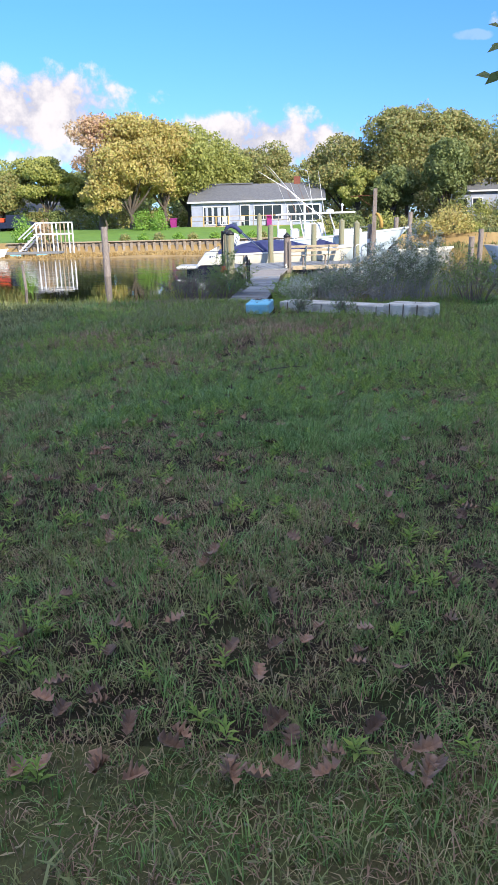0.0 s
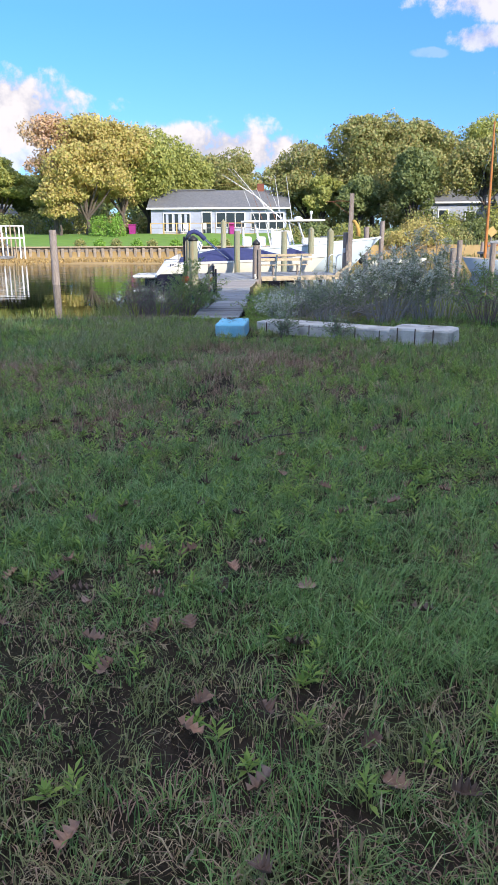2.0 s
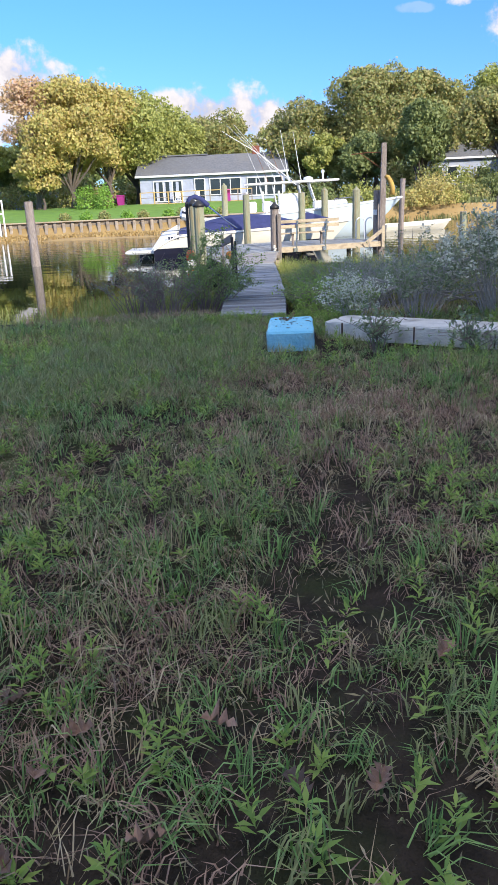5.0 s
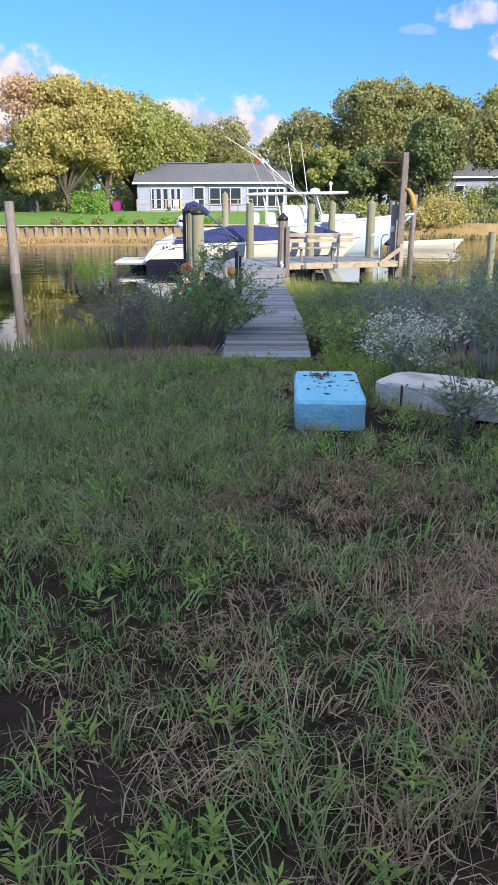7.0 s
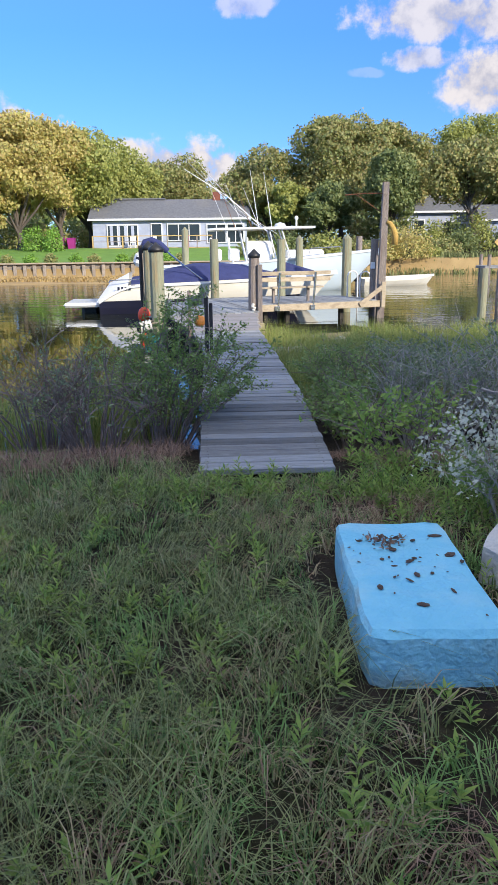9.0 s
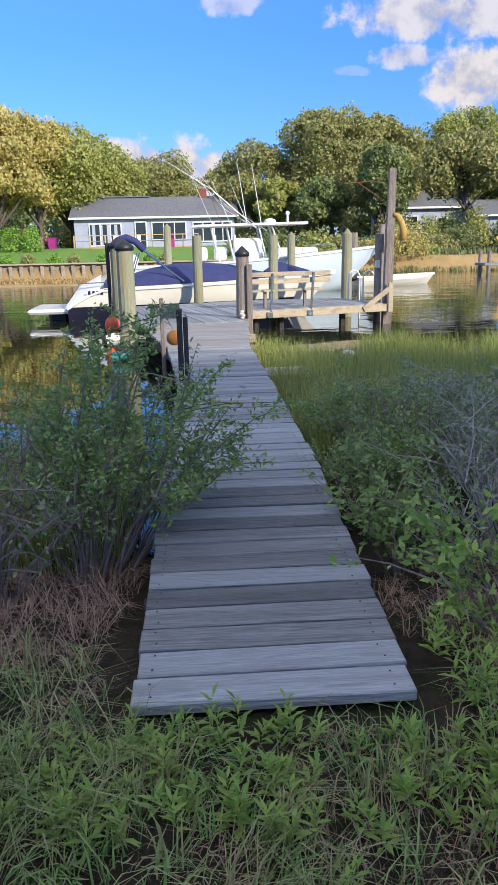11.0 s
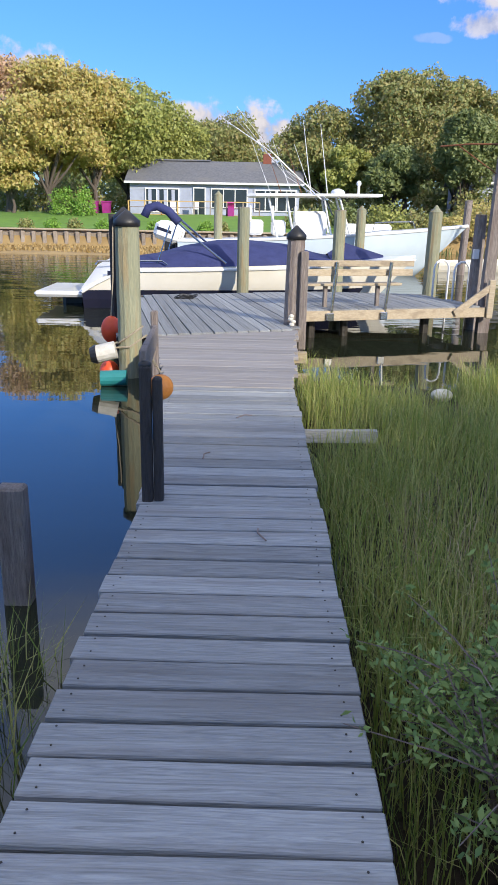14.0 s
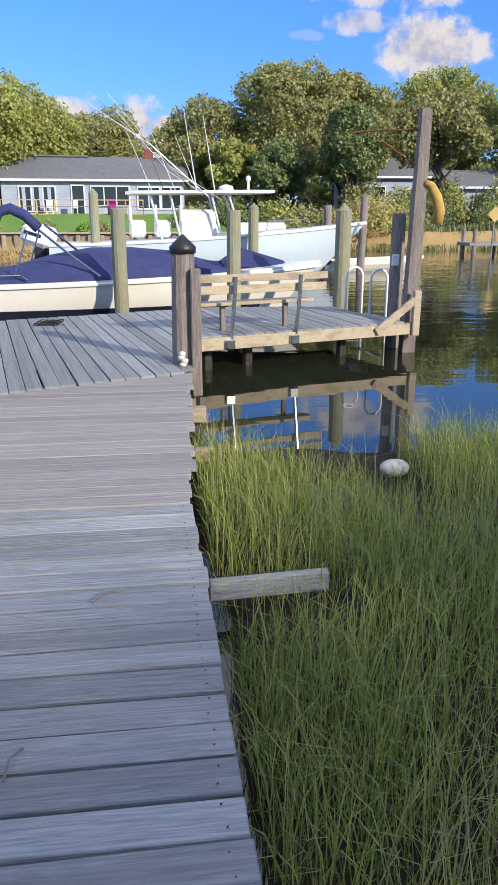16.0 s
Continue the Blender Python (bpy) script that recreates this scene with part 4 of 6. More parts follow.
def sailboat(x, y, L, mast, rz, label):
    s_ = thing("catboat", label, "boat", (x, y, WATER), rz=rz)
    q = bmesh.new()
    rr = hull(q, L, 2.0, 0.55, 0.8, 0.25)
    part("hull", q, PALEBLUE, s_, smooth=True)
    q = bmesh.new()
    deck_lid(q, rr, 0.01)
    part("deck", q, FASCIA, s_)
    part("rub_rail", tube(bmesh.new(), rail_strip(rr, 0, 1.01, -0.02), 0.03, 6), VARNISH, s_)
    mx_ = L * 0.8
    part("mast", tube(bmesh.new(), [(mx_, 0, 0.3), (mx_, 0, mast * 0.6), (mx_ + 0.05, 0, mast)], 0.075, 8, 0.04), VARNISH, s_, "varnished orange mast")
    part("boom", tube(bmesh.new(), [(mx_ - 0.1, 0, 1.3), (-0.4, 0, 1.75)], 0.05, 8, 0.04), VARNISH, s_)
    part("furled_sail", tube(bmesh.new(), [(mx_ - 0.2, 0, 1.42), (L * 0.4, 0, 1.62), (0, 0, 1.85)], 0.10, 8, 0.07), CREAM, s_, smooth=True)
    for ex in (L, 0.3, mx_ - 0.9):
        part("stay", tube(bmesh.new(), [(ex, 0.5 if ex < L else 0, 0.75), (mx_, 0, mast * 0.93)], 0.01, 4), STEEL, s_)
    return s_


c1 = sailboat(14.9, 36.6, 5.0, 6.55, 172, "blue-white catboat with varnished mast and furled sail")
sailboat(19.4, 40.6, 5.4, 7.3, 172, "wooden catboat with tall orange mast behind")
fl = thing("flag", "red and white striped flag hanging at the mast", "flag", (15.3, 40.3, 4.9))
for k in range(7):
    b = bmesh.new()
    loft(b, [[(0.09 * k, 0.03 * math.sin(2 * q + k), 0.75 - 0.13 * q - 0.04 * k), (0.09 * k + 0.092, 0.03 * math.sin(2 * q + k + 1), 0.75 - .13 * q - .04 * (k + 1))] for q in range(7)], closed=False, caps=False)
    part("stripe", b, ORANGE if k % 2 == 0 else TRIM, fl)

# ---------- foam blocks on the grass ----------


def foam_block(name, label, at, size, rz, seed, top_mat, side_mat, pits=0):
    """A worn slab of dock foam with dented faces and chipped rims."""
    f = thing(name, label, "foam block", at, rz=rz)
    L, B, H = size
    b = bmesh.new()
    nx, ny, nz_ = max(4, int(L / 0.06)), max(4, int(B / 0.06)), max(3, int(H / 0.06))
    box(b, (0, 0, H / 2), (L, B, H))
    bmesh.ops.subdivide_edges(b, edges=b.edges[:], cuts=7, use_grid_fill=True)
    for v in b.verts:
        p = v.co * 5 + Vector((seed, seed, 0))
        d = noise.noise(p) * 0.012 + noise.noise(p * 2.7) * 0.008
        ex = (abs(v.co.x) > L / 2 - 0.001) + (abs(v.co.y) > B / 2 - 0.001) + (v.co.z > H - 0.001)
        c = Vector((0, 0, H / 2))
        v.co += (v.co - c).normalized() * d - (v.co - c) * (0.02 + 0.03 * (ex - 1) if ex > 1 else 0)
    me = finish("block", b, top_mat, False)
    me.materials.append(side_mat)
    for p in me.polygons:
        p.material_index = 0 if p.normal.z > 0.6 else 1
    part("block", me, top_mat, f)
    q = random.Random(seed)
    for k in range(pits):
        b = bmesh.new()
        ball(b, (0, 0, 0), 0.004 + 0.016 * q.random() ** 2.5, q.uniform(0.7, 2.6), q.uniform(0.5, 1.0), 0.22, 1)
        o = part("pit", b, DEBRIS, f, "dark pit with leaf litter")
        o.location = (q.uniform(-.44, .44) * L, q.gauss(0.08, .2) * B, H + 0.004)
        o.rotation_euler = (0, 0, q.uniform(0, 3))
    return f


foam_block("blue_foam_block", "sun-bleached turquoise foam dock block lying on grass", (0.37, 13.97, 0.02), (0.45, 0.94, 0.20), -3, 3, FOAM_BLUE, FOAM_SIDE, 44)
lit = thing("leaf_litter", "clump of dead brown leaves on the foam block", "leaves", (0.34, 14.2, 0.225), kind="stuff")
lp = np.stack([rng.normal(0, 0.05, 90), rng.normal(0, 0.035, 90), np.abs(rng.normal(0, 0.008, 90))], 1)
part("litter", leaves("litter", lp, 0.03, OAKLEAF), OAKLEAF, lit)
fb = foam_block("white_foam_float", "long weathered grey-white foam float lying on grass", (1.98, 13.62, 0.02), (2.75, 0.46, 0.18), -33, 8, FOAM_WHITE, FOAM_WHITE, 10)
for k in range(7):
    part("groove", box(bmesh.new(), (-1.15 + 0.38 * k, -0.230, 0.09), (0.013, 0.012, 0.15)), DEBRIS, fb)
fb2 = foam_block("white_foam_float", "shorter raised grey-white foam float against the shrubs", (3.08, 12.85, 0.02), (0.85, 0.6, 0.235), -30, 12, FOAM_WHITE, FOAM_WHITE, 5)
for k in range(3):
    part("groove", box(bmesh.new(), (-0.28 + 0.25 * k, -0.312, 0.13), (0.013, 0.012, 0.22)), DEBRIS, fb2)

# ---------- far shore ----------


def house(at, rz, L, Dp, wall_h, ridge, label, plan, wall_mat=SIDING):
    """A low house; plan lists the front's openings: kind, middle, width, sill, height."""
    h = thing("house", label, "house", at, rz=rz, group="houses on the far shore")
    wall = part("wall", box(bmesh.new(), (0, Dp / 2, wall_h / 2), (L, Dp, wall_h)), wall_mat, h)
    for k in range(int(wall_h / 0.2)):
        part("siding_board", box(bmesh.new(), (0, -0.008, 0.1 + 0.2 * k), (L + 0.02, 0.03, 0.185), tilt=Matrix.Rotation(radians(4), 4, "X")), wall_mat, wall)
    b = bmesh.new()
    o = 0.45
    loft(b, [[(x, -o, wall_h - 0.02), (x, Dp / 2, ridge), (x, Dp + o, wall_h - 0.02), (x, Dp + o, wall_h + 0.14), (x, Dp / 2, ridge + 0.18), (x, -o, wall_h + 0.14)] for x in (-L / 2 - 0.35, L / 2 + 0.35)])
    roof = part("roof", b, ROOF, h)
    part("gutter", box(bmesh.new(), (0, -o - 0.04, wall_h + 0.04), (L + 0.75, 0.09, 0.16)), TRIM, h)
    for kind, x, w, z, hh in plan:
        q = part("door" if kind == "door" else "window", box(bmesh.new(), (x, -0.05, z + hh / 2), (w, 0.06, hh)), GLASS, h)
        for sx in (-1, 1):
            part("frame", box(bmesh.new(), (x + sx * (w / 2 + 0.04), -0.07, z + hh / 2), (0.09, 0.12, hh + 0.2)), TRIM, q)
        for sz in (0, 1):
            part("frame", box(bmesh.new(), (x, -0.07, z + sz * hh + (0.045 if sz else -0.045)), (w, 0.12, 0.09)), TRIM, q)
        n = max(1, round(w / 0.8))
        for k in range(1, n):
            part("mullion", box(bmesh.new(), (x - w / 2 + w * k / n, -0.085, z + hh / 2), (0.07, 0.05, hh)), TRIM, q)
        if kind == "curtain":
            for k in range(4):
                part("curtain", box(bmesh.new(), (x - w / 2 + w * (0.12 + 0.24 * k), -0.082, z + hh / 2), (w * 0.10, 0.015, hh * 0.96)), SIDING, q)
    return h


hs = house((-3.75, 79.0, 1.5), 0, 13.6, 6.5, 2.5, 4.25, "long pale grey-blue single-storey house with white trim",
           [("curtain", -4.2, 2.6, 0.35, 1.7), ("door", -1.2, 0.85, 0.15, 2.0), ("window", 1.2, 2.8, 0.75, 1.35), ("window", 4.1, 1.6, 0.55, 1.5), ("window", 5.8, 1.4, 0.55, 1.5)])
part("ridge_step", box(bmesh.new(), (-3.8, 3.25, 4.47), (6.6, 0.5, 0.12), bev=0.02), ROOF, hs)
part("chimney", box(bmesh.new(), (4.2, 3.3, 4.4), (0.7, 0.7, 1.3), bev=0.02), BRICK, hs)
dk = thing("house_deck", "yellow timber deck with railing before the house", "deck", (-3.75, 77.6, 1.55))
part("floor", box(bmesh.new(), (-1.3, 0, 0.0), (10.6, 2.4, 0.16)), NEWWOOD, dk)
for k in range(9):
    part("post", box(bmesh.new(), (-6.5 + 1.27 * k, -1.15, 0.25), (0.1, 0.1, 1.6)), NEWWOOD if k < 4 else OLDPOST, dk)
part("top_rail", box(bmesh.new(), (-1.4, -1.15, 1.05), (10.2, 0.12, 0.07)), NEWWOOD, dk)
part("mid_rail", box(bmesh.new(), (-1.4, -1.15, 0.6), (10.2, 0.06, 0.05)), OLDPOST, dk)
for x in (-3.2, -1.4):
    pc = thing("patio_chair", "white patio chair on the house deck", "chair", (-3.75 + x, 77.5, 1.63), group="patio chairs")
    part("seat", box(bmesh.new(), (0, 0, 0.42), (0.5, 0.5, 0.06), bev=0.02), TRIM, pc)
    part("backrest", box(bmesh.new(), (0, 0.24, 0.72), (0.5, 0.06, 0.6), bev=0.02), TRIM, pc)
    for sx in (-1, 1):
        for sy in (-1, 1):
            part("leg", box(bmesh.new(), (0.22 * sx, 0.22 * sy, 0.2), (0.05, 0.05, 0.42)), TRIM, pc)
sl = thing("play_slide", "pink and purple plastic garden slide on the lawn", "slide", (-2.3, 75.6, 1.5))
b = bmesh.new()
loft(b, [[(-0.25, 1.0 * q, 1.1 - 0.9 * q ** 1.5), (0.25, 1.0 * q, 1.1 - 0.9 * q ** 1.5), (0.25, 1.0 * q, 1.03 - 0.9 * q ** 1.5), (-0.25, 1.0 * q, 1.03 - 0.9 * q ** 1.5)] for q in np.linspace(0, 1, 6)])
part("chute", b, PINK, sl)
part("tower", box(bmesh.new(), (0, 0.4, 0.35), (0.5, 0.5, 0.7), bev=0.05), PURPLE, sl)
for x, wd in ((-13.6, 0.75), (-12.6, 0.75)):
    bn = thing("wheelie_bin", "magenta wheeled rubbish bin beside the house", "bin", (x, 79.5, 1.45), group="rubbish bins")
    b = bmesh.new()
    loft(b, [[(-0.28 * s_, -0.28 * s_, z), (0.28 * s_, -0.28 * s_, z), (0.28 * s_, 0.28 * s_, z), (-0.28 * s_, 0.28 * s_, z)] for s_, z in ((0.95, 0.05), (1.2, 1.0))])
    part("body", b, PURPLE, bn)
    part("lid", box(bmesh.new(), (0, 0, 1.06), (0.76, 0.76, 0.1), bev=0.03), PURPLE, bn)
house((20.5, 81.0, 1.5), -4, 8.0, 6, 3.0, 4.6, "white two-window house half hidden behind trees", [("window", -2.8, 0.9, 1.1, 1.2), ("window", -1.3, 0.9, 1.1, 1.2), ("door", 1.4, 0.9, 0.1, 2.0)])
house((28.0, 77.0, 1.2), -6, 8.0, 5, 2.4, 3.7, "low white outbuilding under the trees", [("window", -1.8, 1.0, 0.8, 1.1), ("window", 1.0, 1.4, 0.8, 1.1)])
house((-33.0, 90.0, 1.5), 4, 10.0, 6, 2.3, 3.9, "dark low house behind the trees across the creek", [("window", -2, 1.2, 0.9, 1.1)], ROOF)

sw = thing("seawall", "low weathered timber seawall along the far lawn", "seawall", (0, 0, 0), kind="structure")
smesh = finish("timber_post", box(bmesh.new(), (0, 0, 0), (0.22, 0.2, 0.85), bev=0.03), SEAWALL)
for k in range(46):
    o = new("timber_post", smesh)
    o.parent = sw
    o.matrix_basis = pose(-22 + 0.62 * k, 59.68 + 0.03 * math.sin(k), 0.12, 0, random.uniform(-2, 2), 0)
part("wall_face", box(bmesh.new(), (-8, 59.86, 0.2), (30, 0.12, 0.9)), SEAWALL, sw)
part("cap_board", box(bmesh.new(), (-8, 59.75, 0.66), (30, 0.42, 0.08)), FASCIA, sw)

ld = thing("floating_dock", "grey floating dock with blue floats and white stairs", "dock", (-20.2, 57.0, WATER))
part("deck", box(bmesh.new(), (-2.0, 0, 0.32), (9.0, 1.8, 0.16), bev=0.02), PLANK, ld)
for k in range(4):
    part("float", box(bmesh.new(), (-5 + 2.1 * k, -0.5, 0.1), (0.9, 0.8, 0.3), bev=0.05), FOAM_BLUE, ld, "blue plastic float")
for k in range(6):
    part("stair_tread", box(bmesh.new(), (-1.0 + 0.25 * k, 1.4, 0.5 + 0.24 * k), (0.28, 1.0, 0.05)), TRIM, ld)
for s_ in (0.9, 1.9):
    part("stair_rail", tube(bmesh.new(), [(-1.1, s_, 1.35), (0.4, s_, 2.55), (3.0, s_, 2.55)], 0.05, 6), TRIM, ld)
    part("stair_string", tube(bmesh.new(), [(-1.1, s_, 0.4), (0.4, s_, 1.7), (3.0, s_, 1.7)], 0.07, 6), TRIM, ld)
    for k in range(5):
        part("baluster", tube(bmesh.new(), [(0.4 + 0.65 * k, s_, -1.2), (0.4 + 0.65 * k, s_, 2.6)], 0.06, 6), FASCIA if k % 2 else TRIM, ld)
wboat = thing("white_dinghy", "white dinghy tied at the floating dock", "boat", (-25.5, 54.5, WATER), rz=2)
b = bmesh.new()
rr = hull(b, 4.6, 1.7, 0.5, 0.75, 0.2)
deck_lid(b, rr, 0.1)
part("hull", b, WHITE, wboat)
part("console", box(bmesh.new(), (2, 0, 0.9), (0.6, 0.7, 0.9), bev=0.08), WHITE, wboat)
pole = thing("mooring_stake", "thin leaning mooring stake in the creek", "stake", (-8.3, 24.8, 0))
part("stake", tube(bmesh.new(), [(0, 0, -1.5), (-0.15, 0.1, 0.5)], 0.05, 7), OLDPOST, pole)

rd = thing("neighbour_dock", "neighbouring grey dock on pilings with a white gangway", "dock", (18.9, 57.0, WATER))
part("deck", box(bmesh.new(), (2.0, 0, 0.5), (9.0, 1.6, 0.16), bev=0.02), PLANK, rd)
for k in range(6):
    for s_ in (-0.7, 0.7):
        part("pile", tube(bmesh.new(), [(-2.2 + 1.7 * k, s_, -1.5), (-2.2 + 1.7 * k, s_, 1.25)], 0.11, 8), OLDPOST, rd)
gw = thing("gangway", "white aluminium truss gangway", "gangway", (19.0, 46.0, 0.75), rz=6)
for s_ in (-0.4, 0.4):
    for z in (0.0, 0.9):
        part("chord", tube(bmesh.new(), [(-3, s_, z - 0.3), (3, s_, z + 0.3)], 0.05, 6), TRIM, gw)
    for k in range(7):
        part("brace", tube(bmesh.new(), [(-3 + k, s_, -0.3 + 0.1 * k), (-3 + k, s_, 0.6 + 0.1 * k)], 0.03, 5), TRIM, gw)
        if k < 6:
            part("brace", tube(bmesh.new(), [(-3 + k, s_, -0.3 + 0.1 * k), (-2 + k, s_, 0.7 + 0.1 * k)], 0.025, 5), TRIM, gw)
part("tread", box(bmesh.new(), (0, 0, 0.02), (6.0, 0.75, 0.05), tilt=Matrix.Rotation(radians(-5.7), 4, "Y")), PLANK, gw)
ysg = thing("marker_sign", "yellow diamond sign by the neighbouring dock", "sign", (15.6, 52.0, 0.5))
part("pole", tube(bmesh.new(), [(0, 0, -1.6), (0, 0, 1.0)], 0.04, 6), OLDPOST, ysg)
part("plate", box(bmesh.new(), (0, -0.05, 1.1), (0.5, 0.03, 0.5), tilt=Matrix.Rotation(radians(45), 4, "Y")), NEWWOOD, ysg)

tk = thing("pickup_truck", "dark pickup truck with orange load parked under trees", "truck", (-29.5, 78.5, 1.45), rz=5)
b = bmesh.new()
loft(b, [[(x, -0.95, 0.5), (x, 0.95, 0.5), (x, 0.9, z), (x, -0.9, z)] for x, z in ((-2.6, 1.1), (-0.7, 1.1), (-0.6, 1.85), (0.7, 1.85), (1.2, 1.2), (2.6, 1.05))])
part("body", b, NAVYPAINT, tk)
part("load", box(bmesh.new(), (-1.7, 0, 1.3), (1.5, 1.5, 0.5), bev=0.1), ORANGE, tk, "orange load in the bed")
for x in (-1.7, 1.7):
    for s_ in (-0.9, 0.9):
        part("wheel", tube(bmesh.new(), [(x, s_ - 0.1, 0.38), (x, s_ + 0.1, 0.38)], 0.38, 14), BLACK, tk)
fence = thing("board_fence", "grey board fence behind the far lawn", "fence", (-20.0, 84.0, 1.5))
for k in range(26):
    part("slat", box(bmesh.new(), (-6 + 0.48 * k, 0, 0.85), (0.44, 0.05, 1.7)), SIDING if k % 3 else PLANK, fence)

# ---------- trees ----------


def tree(x, y, h, r, crown, label, trunk_h=None, n=9000, lobes=16, leaf=0.29, lean=0.0, squat=0.75, bare=0.0, base=None):
    """A trunk with limbs and a crown of leaf clumps gathered in uneven lobes."""
    z0 = float(height(x, y)) - 0.1 if base is None else base
    h *= 0.90
    n, leaf = (int(n * 2.6), leaf * 0.80) if y > 50 and leaf < 0.5 else (n, leaf)
    lobes = int(lobes * 1.4)
    t = thing("tree", label, "tree", (x, y, z0), group="trees")
    trunk_h = trunk_h or h * 0.2
    b = bmesh.new()
    tube(b, [(0, 0, 0), (0.1 + lean * 0.3, 0.05, trunk_h * 0.5), (lean, 0, trunk_h), (lean * 1.4, 0.2, h * 0.75)], 0.05 * h * 0.55, 9, 0.05)
    cz = (trunk_h + h) / 2
    cs = []
    for k in range(lobes):
        a, u = rng.uniform(0, math.tau), rng.uniform(-0.8, 1.0)
        q = math.sqrt(max(0, 1 - u * u)) * rng.uniform(0.45, 0.82)
        c = np.array([lean + r * q * math.cos(a), r * q * math.sin(a), cz + u * (h - trunk_h) * 0.5 * 0.72])
        cs.append((c, r * rng.uniform(0.22, 0.42)))
    for c, _ in cs[: min(12, lobes)]:
        m = Vector((lean, 0, trunk_h * rng.uniform(0.75, 1.15)))
        e = Vector(c)
        tube(b, [m, m.lerp(e, 0.5) + Vector((0, 0, 0.05 * h * rng.uniform(-.4, .6))), e], 0.012 * h, 6, 0.03)
    part("trunk", b, BARK, t)
    cs.append((np.array([lean, 0, cz]), r * 0.55))
    per = n // len(cs)
    P, Nn = [], []
    for c, q in cs:
        d = unit(rng.normal(size=(per, 3)))
        rr_ = q * rng.uniform(0.55, 1.08, per) ** 0.6
        ripple = 1 + 0.16 * np.sin(7 * d[:, 0] + 3 * c[0]) * np.sin(6 * d[:, 2] + c[1]) + 0.1 * np.sin(13 * d[:, 1])
        P.append(c + d * (rr_ * ripple)[:, None] * np.array([1, 1, squat]))
        Nn.append(d)
    P, Nn = np.concatenate(P), np.concatenate(Nn)
    keep = rng.uniform(size=len(P)) > bare
    part("crown", leaves("crown", P[keep], leaf, CROWNS[crown], slim=0.9, face=Nn[keep], plain=True), None, t)
    return t


def bush(x, y, h, r, crown, label, n=1400, leaf=0.16):
    t = thing("bush", label, "bush", (x, y, float(height(x, y))), group="garden bushes")
    d = unit(rng.normal(size=(n, 3)))
    d[:, 2] = np.abs(d[:, 2])
    p = d * (np.array([r, r, h]) * rng.uniform(0.6, 1.05, n)[:, None] * (1 + 0.12 * np.sin(6 * d[:, :1] + 5 * d[:, 1:2])))
    part("foliage", leaves("foliage", p, leaf, CROWNS[crown], slim=0.7, face=d), None, t)
    b = bmesh.new()
    for k in range(5):
        tube(b, [(0, 0, -0.05), (r * 0.4 * math.cos(k * 1.3), r * 0.4 * math.sin(k * 1.3), h * 0.6)], 0.03, 5, 0.01)
    tagged(part("stem_tangle", b, BARK, t), kind="stuff")


tree(-16.3, 76, 12.4, 4.4, "gold", "large golden autumn tree with dense crown", n=13000, lobes=30, trunk_h=1.6)
tree(-19.6, 76.5, 13.0, 3.3, "rust", "sparse russet tree nearly bare at the top", n=6000, lobes=26, bare=0.3, leaf=0.26)
tree(-11.6, 84, 12.3, 5.4, "green", "broad yellow-green tree behind the lawn", n=13000, lobes=24)
tree(-13.6, 80, 12.3, 4.4, "gold", "tall yellowing tree in the group", n=9000, lobes=22)
tree(-8.6, 88, 10.4, 4.4, "green", "yellow-green tree behind the house", n=8000, lobes=20)
tree(-18.6, 74.5, 6.4, 2.6, "gold", "lower yellow-brown tree by the lawn", n=5000)
tree(-27.0, 82, 9.4, 4.0, "green", "layered green tree across the creek", n=9000, lobes=20, squat=0.45)
tree(-31.5, 80, 8.6, 3.6, "oak", "dull green tree across the creek", n=7000)
tree(-24.0, 86, 7.0, 3.2, "pine", "dark green tree behind the floating dock", n=6000)
tree(-36, 88, 9.5, 4.5, "green", "green tree at the creek's bend", n=7000)
tree(-7.0, 100, 11.0, 4.5, "oak", "round oak behind the house", n=9000, lobes=18)
tree(-3.4, 97, 11.2, 4.6, "oak", "round dull-green oak behind the house", n=10000, lobes=20)
tree(5.4, 84, 10.3, 4.6, "oak", "oak with airy crown beside the house", n=11000, lobes=24)
tree(6.6, 78, 6.2, 2.0, "green", "small bright green tree by the house", n=4500)
tree(12.0, 82, 13.2, 5.4, "oak", "tallest oak with browning crown", n=17000, lobes=30)
tree(16.6, 84, 12.8, 4.8, "oak", "large browning oak in the row", n=13000, lobes=26)
tree(14.4, 72.5, 9.0, 2.3, "pine", "olive cedar in front of the oaks", n=9000, lobes=30, trunk_h=0.9, squat=1.1)
tree(10.0, 76, 6.0, 2.6, "pine", "dark tree of the low understorey", n=6000)
tree(21.3, 72, 9.2, 3.6, "oak", "spreading oak with crooked trunk at the shore", n=10000, lobes=22, lean=-0.6, trunk_h=3.2)
tree(26.0, 86, 13.8, 5.4, "green", "tall fresh-green tree at the back", n=12000, lobes=26)
tree(31.5, 80, 12.0, 5.0, "green", "tall green tree at the creek's far side", n=11000, lobes=24)
tree(37, 84, 12.0, 5.0, "oak", "large tree at the creek's far side", n=9000, lobes=20)
tree(21.5, 90, 11.5, 4.6, "oak", "oak behind the white house", n=8000)
tree(44, 90, 12.0, 5.5, "oak", "large tree far along the creek", n=7000)
tree(-44, 92, 10.0, 5.5, "oak", "large tree far along the creek", n=7000)
for k in range(24):
    bush(-50 + 4.3 * k, 93 + 3 * math.sin(k * 2.7), 3.6 + math.sin(k * 1.3), 3.2, ("pine", "oak")[k % 2], "dark thicket under the far trees", n=1500, leaf=0.4)
